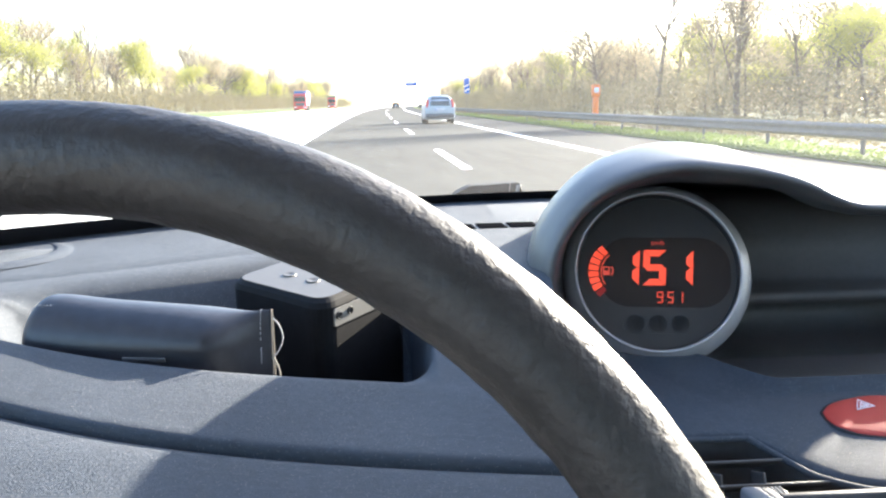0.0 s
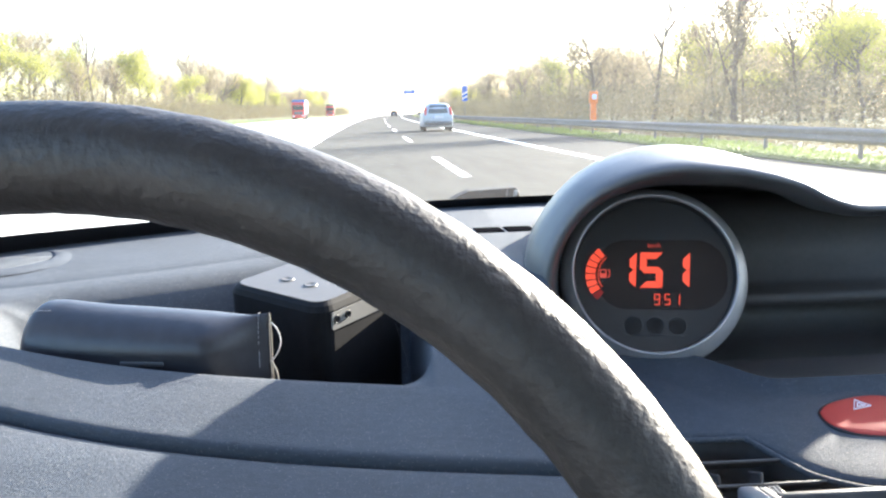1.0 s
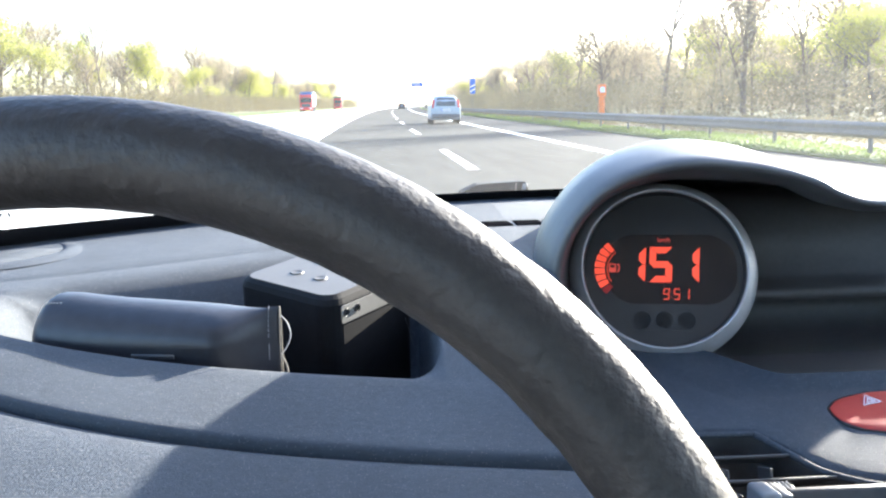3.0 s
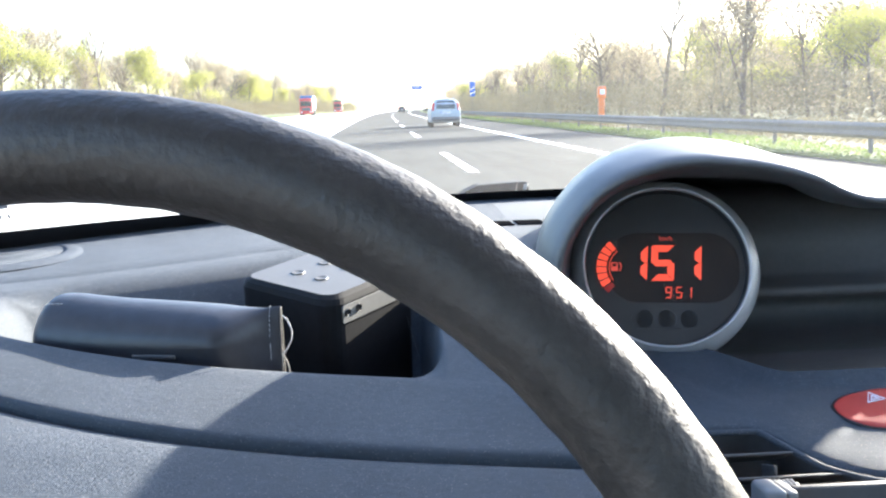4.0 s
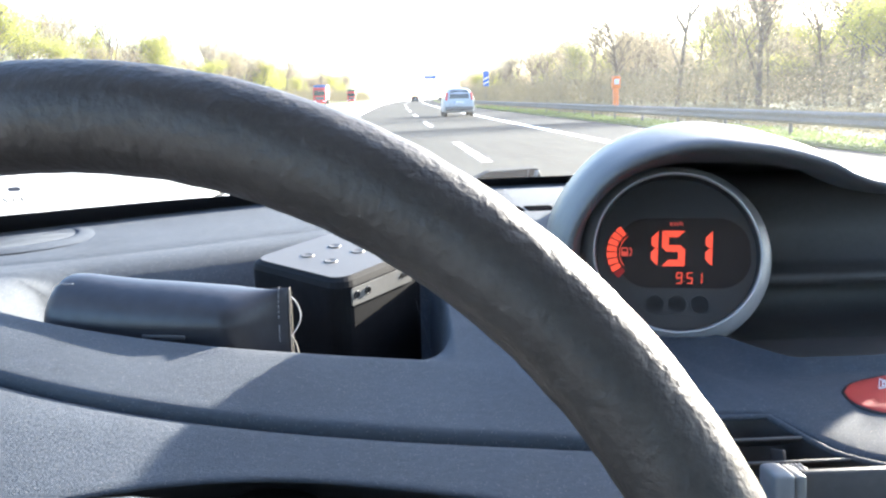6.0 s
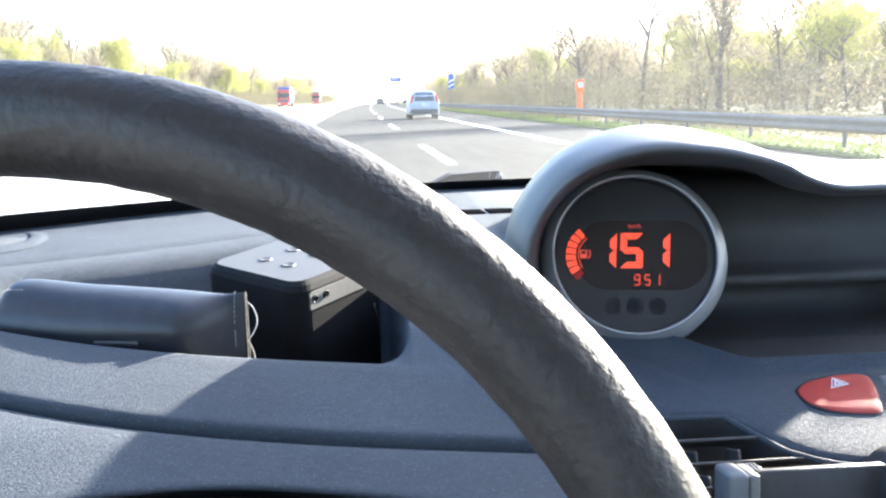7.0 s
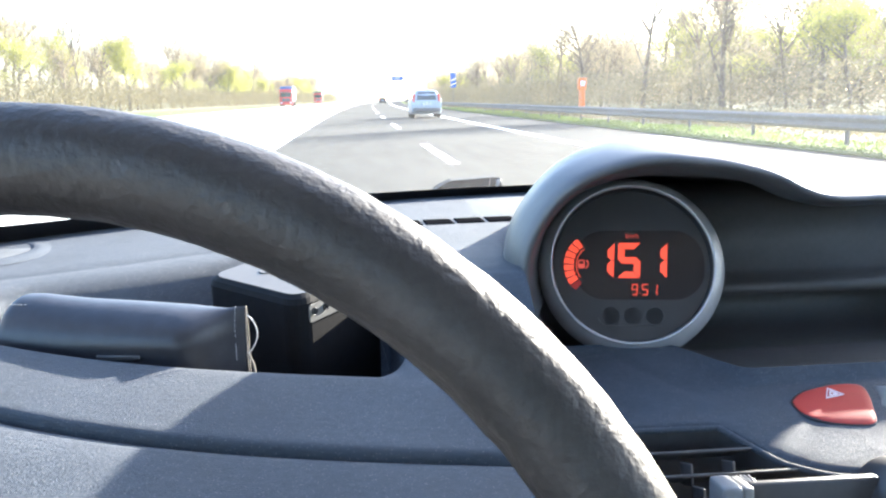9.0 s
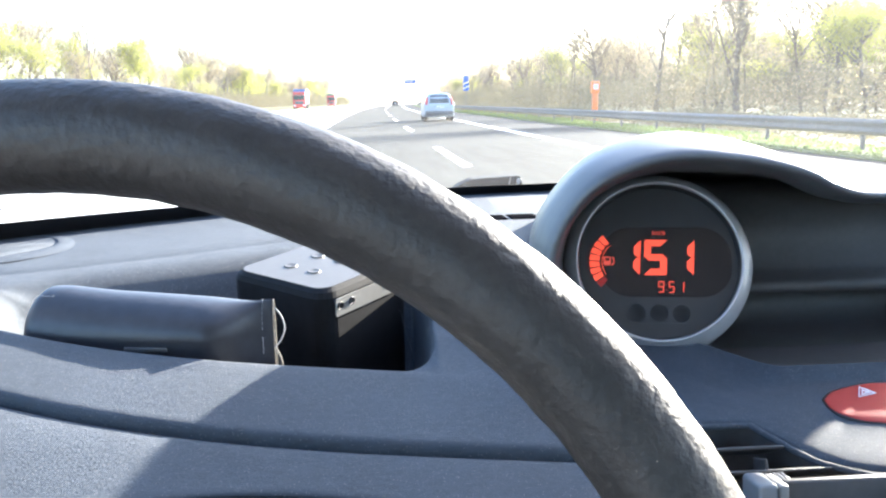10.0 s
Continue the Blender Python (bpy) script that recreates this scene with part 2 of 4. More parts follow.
soft_f.inputs[1].default_value = 0.012
pl.new(fres.outputs[0], soft_f.inputs[0])
pl.new(soft_f.outputs[0], mix_b.inputs[0])
pl.new(mix_a.outputs[0], mix_b.inputs[1])
pl.new(gloss.outputs[0], mix_b.inputs[2])
pl.new(mix_b.outputs[0], pn["Material Output"].inputs[0])

windscreen = thing("windscreen", (MIDDLE, 0.93, 0.985), "bowed car windscreen with a black ceramic border", "windscreen", kind="structure")
xs = [MIDDLE + 0.69 * (k / 20 - 1) for k in range(41)]
glass = part("pane", grid([[screen_point(x, u) for u in (0.0, 0.12, 0.25, 0.38, 0.5)] for x in xs]), pane, windscreen, "clear glass with a glare-like haze film")
glass.visible_shadow = False
part("black_border", grid([[screen_point(x, u) + Vector((0, -0.003 - o, 0)) for u, o in ((-0.01, 0), (0.0, 0.001), (0.0255, 0.001), (0.027, 0.0))] for x in xs]), FRIT, windscreen, "black ceramic border")
cowl = thing("cowl", (MIDDLE, 1.0, 0.95), "weathered black plastic cowl below the windscreen", "cowl", kind="structure")
part("panel", grid([[Vector((x, screen_foot(x) + y, z)) for y, z in ((0.016, 0.93), (0.016, 0.974), (0.03, 0.978), (0.2, 0.972), (0.24, 0.955), (0.25, 0.9))] for x in xs]), COWL, cowl)

# ---- dashboard in front of the driver ----
dash = thing("dashboard", (MIDDLE, 0.6, 0.9), "slate grey grained plastic dashboard with an open storage bin", "dashboard", kind="structure")


def front_height(x, y):
    return 0.9632 - 0.09 * (x + 0.03) + 0.20 * (y - 0.412)


def lip(x):
    return 0.4122 + 2.45 * max(0.0, -x) ** 3


def back_edge(x):
    return min(0.665, 0.525 + 0.56 * (x + 0.25)) - 0.125 * ease(0.022, 0.06, x) if x > -0.25 else 0.525 + 0.35 * (x + 0.25)


def bin_depth(x):
    return 0.075 * ease(0.024, 0.014, x) * ease(-0.258, -0.216, x) if x < 0.024 else 0.0


def top_height(x, y):
    return 0.9925 + 0.031 * max(0.0, y - 0.6)


def dash_section(x):
    """Upper dash from the groove, over the front lip, through the bin and on to the windscreen."""
    yl, yb, d = lip(x), back_edge(x), bin_depth(x)
    yg = groove(x)
    r = d / 0.075
    zl, zt = front_height(x, yl), top_height(x, yb)
    pts = [(yg + 0.006, front_height(x, yg) - 0.016), (yg + 0.001, front_height(x, yg) - 0.009), (yg + 0.0013, front_height(x, yg) - 0.003), (yg + 0.0017, front_height(x, yg) - 0.0009), (yg + 0.0027, front_height(x, yg) + 0.0004), (yg + 0.0042, front_height(x, yg) + 0.0011)]
    for u in (0.03, 0.1, 0.2, 0.4, 0.6, 0.8, 0.93):
        y = yg + 0.006 + (yl - yg - 0.006) * u
        pts.append((y, front_height(x, y) + 0.0003 + 0.0006 * math.sin(math.pi * u)))
    pts.append((yl, zl - 0.0004))
    bow = min(0.999, max(0.0, (x + 0.002) / 0.0241))
    yl += 0.040 * (1 - math.sqrt(1 - bow ** 2))
    zl = front_height(x, yl)
    pts += [(yl + 0.004, zl - 0.0025 * r), (yl + 0.0065, zl - 0.009 * r)]
    gap = yb - yl
    slack = 1 - r
    for u, f in ((0.06, 0.35), (0.09, 0.75), (0.13, 0.96), (0.25, 1.0), (0.5, 1.0), (0.72, 1.0), (0.84, 0.96), (0.90, 0.75), (0.945, 0.4)):
        flat = zl + (zt - zl) * ease(0.0, 1.0, u)
        low = min(zl, zt) - d
        uu = u * r + slack * u
        pts.append((yl + 0.0065 + (gap - 0.016) * uu, flat * (1 - f * r) + low * f * r))
    pts += [(yb - 0.009, zt - 0.016 * r - 0.002), (yb - 0.004, zt - 0.009 * r - 0.001), (yb + 0.002, zt - 0.0042 * r), (yb + 0.010, zt - 0.0012 * r), (yb + 0.020, zt - 0.0001 * r)]
    seam = yb + 0.036
    plain = ease(-0.02, 0.02, x)
    yw = screen_foot(x)
    pts += [(seam - 0.0010, top_height(x, seam) + 0.0006 * plain), (seam - 0.0003, top_height(x, seam) - 0.00005 + 0.0007 * plain), (seam + 0.0006, top_height(x, seam) + 0.0005)]
    for u in (0.15, 0.35, 0.55, 0.75, 0.9, 1.0):
        y = seam + (yw - seam) * u
        pts.append((y, top_height(x, y) + 0.0008))
    pts += [(yw + 0.003, top_height(x, yw) - 0.004), (yw + 0.004, 0.95)]
    return [Vector((x, y, z)) for y, z in pts]


def groove(x):
    return 0.3438 + 1.77 * max(0.0, 0.06 - x) ** 3


def lower_section(x):
    yg = groove(x)
    zg = front_height(x, yg)
    e = min(0.105, 0.036 + (2.9 if x < -0.04 else 1.2) * (x + 0.04) ** 2)
    pts = [(yg + 0.004, zg - 0.02), (yg - 0.0005, zg - 0.008), (yg - 0.003, zg - 0.0045), (yg - 0.008, zg - 0.0040)]
    for d in (0.4 * e, 0.6 * e, 0.8 * e, 0.92 * e, e):
        pts.append((yg - d, zg - float(np.interp(d, (0.008, 0.025, 0.05, 0.075, 0.105), (0.004, 0.0068, 0.012, 0.018, 0.027)))))
    ye, ze = pts[-1]
    pts += [(ye - 0.0012, ze - 0.0008), (ye - 0.0014, ze - 0.0018), (ye - 0.0004, ze - 0.0028)]
    return [Vector((x, y, z)) for y, z in pts]


def under_section(x):
    """Below the lower dash: an undercut running down to the knees, blackened for the gap's shade."""
    yg = groove(x)
    _, y, z = lower_section(x)[-1]
    return [Vector((x, *p)) for p in ((y, z), (y + 0.012, z - 0.004), (y + 0.035, z - 0.02), (y + 0.05, z - 0.09), (yg, z - 0.28))]


def stations():
    out = [-0.46 + 0.01 * k for k in range(47)]
    out += [-0.004 + 0.001 * k for k in range(40)] + [0.05, 0.07, 0.09, 0.105]
    return sorted(set(round(v, 4) for v in out))


part("upper_dash", grid([dash_section(x) for x in stations()]), PLASTIC, dash, "upper dash moulding with the storage bin")
part("lower_dash", grid([lower_section(x) for x in stations()]), PLASTIC, dash, "lower dash moulding below a groove")
part("dark_underside", grid([under_section(x) for x in stations()]), PLASTIC_SMOOTH, dash, "undercut below the dash, coloured black for the gap's shade")
part("rear_shelf", grid([[Vector((x, y, z)) for y, z in ((0.62, top_height(x, 0.62) - 0.004), (0.64, top_height(x, 0.64) + 0.0006), (0.74, top_height(x, 0.74) + 0.0008), (screen_foot(x), top_height(x, screen_foot(x)) + 0.0008), (screen_foot(x) + 0.003, top_height(x, screen_foot(x)) - 0.004), (screen_foot(x) + 0.004, 0.95))] for x in [0.105 + 0.01 * k for k in range(36)]]), PLASTIC, dash, "dash top under the windscreen")
# loudspeaker grille set into the dash top, by the windscreen
gx, gy = -0.325, 0.655
gz = top_height(gx, gy)
part("speaker_rim", revolve([(0.076, 0.0002), (0.071, 0.0016), (0.066, 0.0026), (0.060, 0.0026), (0.0575, 0.0018), (0.057, 0.0)], pose(gx, gy, gz), 64), PLASTIC, dash)
grille_bars = []
for k in range(-13, 14):
    o = k * 0.0042
    w = math.sqrt(max(0.0, 0.058 ** 2 - o * o))
    if w > 0.006:
        grille_bars.append(box((2 * w, 0.0032, 0.0010), m=pose(gx, gy + o, gz + 0.0009)))
part("speaker_grille", join(grille_bars), PLASTIC, dash, "fine slotted speaker grille")
part("speaker_bed", revolve([(0.0, 0.0004), (0.059, 0.0004)], pose(gx, gy, gz), 48), PLASTIC_DARK, dash)
# demister slot along the windscreen: black bars laid on top paint the openings' inner shade
slot_y = 0.732
for k in range(-3, 14):
    x = 0.122 + (k - 4) * 0.0286
    if x > -0.2:
        y = slot_y - 0.25 * (x - MIDDLE) ** 2 + 0.009
        part("demister_slot", box((0.0253, 0.025, 0.0016), 0.0006, 1, pose(x, y, top_height(x, y) + 0.0009, 1, 0, math.degrees(math.atan(-0.5 * (x - MIDDLE))))), SLOT_BLACK, dash, smooth=False)

# ---- centre of the dash: hooded instrument, brow, recess, panel with vent ----
centre = thing("centre_dash", (0.4, 0.6, 0.9), "centre dash with a hooded instrument pod above a dark recess", "dashboard", kind="structure")

HOOD = [(0.100, 0.950), (0.0945, 0.975), (0.0975, 1.008), (0.1145, 1.040), (0.137, 1.062), (0.170, 1.0742), (0.205, 1.0778), (0.238, 1.0735), (0.264, 1.0655), (0.283, 1.0573), (0.297, 1.0490), (0.311, 1.0442), (0.328, 1.0430), (0.36, 1.0435), (0.41, 1.0435), (0.44, 1.0435), (0.467, 1.0425)]


# the rolled front edge of the hood: inset and depth
ROLL = [(0.0, 0.060), (-0.0009, 0.052), (-0.0022, 0.044), (-0.0036, 0.036), (-0.0051, 0.028), (-0.0066, 0.0205), (-0.0081, 0.0140), (-0.0097, 0.0080), (-0.0113, 0.0036), (-0.0132, 0.0010), (-0.0152, 0.0002), (-0.0171, 0.0010), (-0.0189, 0.0038), (-0.0205, 0.0080), (-0.0225, 0.0140), (-0.0250, 0.0225), (-0.0280, 0.0360), (-0.0284, 0.0800)]


def hood_rows():
    curve = spline([(x, 0, z) for x, z in HOOD], 150)
    rows = []
    for k, p in enumerate(curve):
        way = (curve[min(k + 1, 149)] - curve[max(k - 1, 0)]).normalized()
        out = Vector((-way.z, 0, way.x))
        y0 = 0.524 - 0.018 * ease(0.24, 0.32, p.x) + 0.012 * ease(0.14, 0.10, p.x)
        rear = max(0.45, screen_foot(p.x) - 0.03 - y0)
        soft = 1.0 - 0.45 * ease(0.215, 0.3, p.x)
        row = []
        pod = ease(0.315, 0.275, p.x)
        for n, dy in [(0.0, rear), (0.0, 0.38), (0.0, 0.3), (0.0, 0.22), (0.0, 0.18), (0.0, 0.15), (0.0, 0.12), (0.0, 0.095), (0.0, 0.075)] + [(n, d * soft) for n, d in ROLL]:
            q = p + out * (n * soft + 0.0015) + Vector((0, y0 + dy, 0))
            q.x += 0.30 * max(0.0, dy - 0.03) * ease(0.27, 0.12, p.x)
            fall = pod * np.interp(dy, (0.055, 0.075, 0.1, 0.15, 0.22, 0.38, rear), (0, 0.04, 0.12, 0.27, 0.48, 0.85, 1)) + (1 - pod) * np.interp(dy, (0.12, 0.15, 0.18, 0.22, 0.3, 0.38, rear), (0, 0.05, 0.15, 0.35, 0.6, 0.85, 1))
            q.z += min(0.0, 0.985 - q.z) * float(fall)
            row.append(q)
        rows.append(row)
    return rows


part("hood", grid(hood_rows()), HOOD_PLASTIC, centre, "grained hood arching over the instrument and on as a brow")


def recess_lip(x):
    return 0.550 - 0.067 * ease(0.204, 0.247, x)


def cove_start(x):
    """Where the panel, coming from the vent, begins to sweep up to the lip."""
    return 0.536 - 0.073 * ease(0.160, 0.207, x) + 0.009 * ease(0.207, 0.27, x)


LIP = 0.931


def panel_height(y, x=0.3):
    return 0.92 + (0.05 if y > 0.416 else 0.28) * (y - 0.416)


VENT_EDGE = [(0.08, 0.420), (0.14, 0.420), (0.193, 0.419), (0.1985, 0.4165), (0.2035, 0.4090), (0.2115, 0.3975), (0.2195, 0.3870), (0.2275, 0.3815), (0.2375, 0.3765), (0.252, 0.3722), (0.3, 0.3655)]


def vent_edge(x):
    for (x0, y0), (x1, y1) in zip(VENT_EDGE, VENT_EDGE[1:]):
        if x <= x1:
            return y0 + (y1 - y0) * max(0.0, (x - x0) / (x1 - x0))
    return VENT_EDGE[-1][1]


def cove_foot(x):
    return min(cove_start(x), recess_lip(x) - 0.009)


def panel_surface(x, y):
    """Height of the gently crowned panel between the vent and the cove."""
    yc = cove_foot(x)
    u = (y - yc + 0.002) / (vent_edge(x) + 0.004 - yc)
    return panel_height(y) + 0.0012 * math.sin(math.pi * min(1.0, max(0.0, u)))


panel_xs = [0.085 + 0.006 * k for k in range(45)] + [0.36, 0.4, 0.467]
recess_rows, panel_rows = [], []
for x in panel_xs:
    yl = recess_lip(x)
    zl = LIP
    if x > 0.212:
        recess_rows.append([Vector((x, y, z)) for y, z in ((0.70, 1.03), (0.625, 1.022), (0.618, 0.99), (0.612, 0.969), (0.606, 0.9645), (0.588, 0.963), (0.585, 0.960), (0.586, 0.954), (0.60, 0.951), (0.632, 0.95), (0.634, 0.93), (0.62, 0.919), (0.575, 0.9155), (0.57, 0.917), (0.565, 0.915), (yl + 0.035, 0.914), (yl + 0.016, 0.917), (yl + 0.008, 0.924), (yl + 0.005, zl - 0.004), (yl, zl), (yl - 0.003, zl + 0.0002))])
    ye = vent_edge(x)
    row = [Vector((x, yl - 0.003, zl + 0.0002))]
    yc = cove_foot(x)
    zc = panel_height(yc)
    for u in (0.1, 0.3, 0.5, 0.7, 0.88):
        row.append(Vector((x, yl - 0.003 + (yc - yl + 0.003) * u, zc + (zl - zc) * (1 - u) ** 1.15)))
    for u in (0.0, 0.06, 0.25, 0.45, 0.65, 0.85, 0.97):
        y = yc - 0.002 + (ye + 0.004 - yc) * u
        row.append(Vector((x, y, panel_height(y) + 0.0012 * math.sin(math.pi * u))))
    row += [Vector((x, ye + 0.0008, panel_height(ye) - 0.0006)), Vector((x, ye, panel_height(ye) - 0.004))]
    panel_rows.append(row)
for p in recess_rows[-1]:
    if p.z > 0.965:
        p.x += 0.6 * (1.007 - p.z) - 0.002
part("recess", grid(recess_rows), PLASTIC_DARK, centre, "dark open recess with a shallow ledge")
part("centre_panel", grid(panel_rows), PLASTIC, centre, "grained panel sloping down to the air vent")
part("console_front", grid([[Vector((x, y, z)) for y, z in ((0.40, 0.86), (0.352, 0.880), (0.342, 0.875), (0.338, 0.86), (0.36, 0.6), (0.42, 0.28))] for x in (0.09, 0.2, 0.3, 0.5, 0.96)]), PLASTIC, centre)

# unseen ridge; crest and swell are set to shadow the centre panel and hazard lens
passenger_rows = []
for k in range(81):
    x = 0.44 + 0.53 * k / 80
    swell = 0.0085 * ease(0.528, 0.550, x)
    yr = min(0.655 + 0.465 * (min(x, 0.545) - 0.5), screen_foot(x) - 0.06)
    passenger_rows.append([Vector((x, y, z)) for y, z in ((0.36, 0.6), (0.345, 0.88), (0.36, 0.905), (0.42, 0.918), (0.5, 0.926), (min(0.585, yr - 0.045), 0.94), (yr - 0.012, 1.02 + swell), (yr - 0.006, 1.034 + swell), (yr + 0.004, 1.04 + swell), (yr + 0.02, 1.036 + swell), (0.5 * (yr + screen_foot(x)) + 0.012, 1.005), (screen_foot(x), 0.985), (screen_foot(x) + 0.004, 0.95))])
part("passenger_dash", grid(passenger_rows), PLASTIC, centre, "unseen passenger side of the dash, crest shaped to cast the panel's shadow")
# pod: dark bowl round the dial, leaning back and turned to the driver
TURN, LEAN = radians(11), radians(24)
dial_n = Vector((-math.sin(TURN) * math.cos(LEAN), -math.cos(TURN) * math.cos(LEAN), math.sin(LEAN)))
dial_u = Vector((math.cos(TURN), -math.sin(TURN), 0))
dial_v = dial_n.cross(dial_u)
DIAL = Matrix.Translation((0.1945, 0.5625, 0.9855)) @ Matrix((dial_u, dial_v, dial_n)).transposed().to_4x4()

speedo = thing("speedometer", DIAL, "round digital speedometer with glowing red figures in a satin ring", "speedometer")
RING = DIAL @ pose(-0.0025, 0.0012, 0)
part("bowl", revolve([(0.0660, -0.0125), (0.0676, -0.0135), (0.0679, -0.019), (0.0680, -0.03), (0.0690, -0.05), (0.0690, -0.11)], RING, 96), PLASTIC_DARK, speedo, "dark pod body behind the ring")
part("ring", revolve([(0.0578, -0.004), (0.0578, 0.0016), (0.0584, 0.0026), (0.0592, 0.0028), (0.0602, 0.0021), (0.0607, 0.0009), (0.0613, 0.0006), (0.0660, -0.0052), (0.0676, -0.0082), (0.0680, -0.012)], RING, 128), SATIN, speedo, "satin silver ring")
part("ring_groove", revolve([(0.0566, -0.0065), (0.0580, 0.0010)], RING, 128), PLASTIC_SMOOTH, speedo)
part("dial_face", revolve([(0.0, -0.0060), (0.03, -0.0060), (0.0572, -0.0060)], RING, 96), DIAL_FACE, speedo, "matt black dial face")


def rounded(w, h, r, n=8):
    pts = []
    for cx, cy, a0 in ((w / 2 - r, h / 2 - r, 0), (-w / 2 + r, h / 2 - r, 90), (-w / 2 + r, -h / 2 + r, 180), (w / 2 - r, -h / 2 + r, 270)):
        for k in range(n + 1):
            a = radians(a0 + 90 * k / n)
            pts.append((cx + r * math.cos(a), cy + r * math.sin(a)))
    return pts


def on_dial(u, v, w=0.0, turn=0.0):
    return DIAL @ pose(u, v, w, 0, 0, turn)


part("display_window", plate(rounded(0.094, 0.052, 0.022), 0.0006, on_dial(0.003, 0.0015, -0.0059)), LCD_BACK, speedo, "dark display window", smooth=False)
part("button_well", plate(rounded(0.050, 0.0145, 0.0070), 0.0005, on_dial(-0.0025, -0.0365, -0.0059)), DIAL_FACE, speedo, "recessed strip of warning lamps", smooth=False)
for k in (-1, 0, 1):
    part("warning_lamp", revolve([(0.0, 0.0001), (0.0062, 0.0001), (0.0066, 0.00022), (0.0070, 0.0002), (0.0072, 0.0)], on_dial(-0.0025 + 0.0157 * k, -0.0365, -0.0055), 32), PLASTIC_SMOOTH, speedo, "unlit round warning lamp")

# seven-bar figures; each lit bar is a mesh of its own
BARS = {"0": "abcdef", "1": "bc", "5": "acdfg", "9": "abcdfg"}


def bar_outline(key, w, h, t, g):
    """One bar of a figure w wide and h high, with mitred ends."""
    x0, x1, y1, y0, m = 0.0, w, h, 0.0, h / 2
    if key == "a":
        return [(x0 + g, y1), (x1 - g, y1), (x1 - g - t, y1 - t), (x0 + g + t, y1 - t)]
    if key == "d":
        return [(x0 + g + t, y0 + t), (x1 - g - t, y0 + t), (x1 - g, y0), (x0 + g, y0)]
    if key == "g":
        return [(x0 + g + t * 0.6, m + t / 2), (x1 - g - t * 0.6, m + t / 2), (x1 - g - t * 0.2, m), (x1 - g - t * 0.6, m - t / 2), (x0 + g + t * 0.6, m - t / 2), (x0 + g + t * 0.2, m)]
    if key == "b":
        return [(x1, y1 - g), (x1, m + g), (x1 - t * 0.4, m + g * 0.5), (x1 - t, m + t * 0.5 + g), (x1 - t, y1 - t - g)]
    if key == "c":
        return [(x1, m - g), (x1, y0 + g), (x1 - t, y0 + t + g), (x1 - t, m - t * 0.5 - g), (x1 - t * 0.4, m - g * 0.5)]
    if key == "f":
        return [(x0, y1 - g), (x0 + t, y1 - t - g), (x0 + t, m + t * 0.5 + g), (x0 + t * 0.4, m + g * 0.5), (x0, m + g)]
    return [(x0, m - g), (x0 + t * 0.4, m - g * 0.5), (x0 + t, m - t * 0.5 - g), (x0 + t, y0 + t + g), (x0, y0 + g)]


def figures(text, u, v, w, h, pitch, t, g, slant, name):
    for k, digit in enumerate(text):
        for key in BARS.get(digit, ""):
            pts = [(u + k * pitch + x + slant * y, v + y) for x, y in bar_outline(key, w, h, t, g)]
            part(name, plate(pts, 0.0002, on_dial(0, 0, -0.0052)), LCD_ON, speedo, smooth=False)


figures("151", -0.0322, -0.0085, 0.0165, 0.0265, 0.0192, 0.0048, 0.00025, 0.06, "speed_bar")
figures("9", -0.0030, -0.0213, 0.0042, 0.0082, 0.0, 0.00065, 0.0001, 0.08, "clock_bar")
figures("51", 0.0044, -0.0213, 0.0042, 0.0082, 0.0068, 0.00065, 0.0001, 0.08, "clock_bar")
for v in (-0.0195, -0.0152):
    part("clock_colon", plate(rounded(0.0007, 0.0009, 0.0003, 3), 0.0002, on_dial(0.0030, v, -0.0052)), LCD_DIM, speedo, smooth=False)
part("unit_sign", words("km/h", 0.0047, on_dial(-0.0012, 0.0232, -0.0051)), LCD_FINE, speedo, "small lettering km/h", smooth=False)
# fuel gauge: a bow of bars, the lowest one dim
for k in range(8):
    a0, a1 = radians(127 + 12.9 * k), radians(127 + 12.9 * k + 10.4)
    pts = [(0.0252 * math.cos(a), 0.0252 * math.sin(a)) for a in (a0, (a0 + a1) / 2, a1)] + [(0.0180 * math.cos(a), 0.0180 * math.sin(a)) for a in (a1, (a0 + a1) / 2, a0)]
    part("fuel_bar", plate(pts, 0.0002, on_dial(-0.0265, 0.001, -0.0052)), LCD_DIM if k == 7 else LCD_ON, speedo, smooth=False)
arc = []
for k in range(19):
    a = radians(127 + 88 * k / 18)
    arc.append((0.0163 * math.cos(a), 0.0163 * math.sin(a)))
for k in range(18, -1, -1):
    a = radians(127 + 88 * k / 18)
    arc.append((0.0158 * math.cos(a), 0.0158 * math.sin(a)))
part("fuel_scale", plate(arc, 0.0002, on_dial(-0.0265, 0.001, -0.0052)), LCD_ON, speedo, smooth=False)
pump = [plate(rounded(0.0050, 0.0064, 0.0006, 3), 0.0002, on_dial(-0.0388, 0.0020, -0.0052)), plate([(0.0, 0.0), (0.0012, 0.0), (0.0022, 0.0022), (0.0022, 0.005), (0.0012, 0.0066), (0.0004, 0.0058), (0.0014, 0.0046), (0.0014, 0.0024)], 0.0002, on_dial(-0.0358, -0.0012, -0.0052))]
part("fuel_sign", join(pump), LCD_FINE, speedo, "small fuel pump sign", smooth=False)
part("fuel_sign_window", plate(rounded(0.0032, 0.0022, 0.0003, 3), 0.0002, on_dial(-0.0388, 0.0032, -0.0049)), LCD_BACK, speedo, smooth=False)

# hazard switch: a long red lens shape set into the panel, with a triangle
PANEL_TILT = math.degrees(math.atan(0.05))


def on_panel(x, y, lift=0.0, turn=0.0):
    return pose(x, y, panel_height(y), PANEL_TILT, 0, turn) @ pose(0, 0, lift)


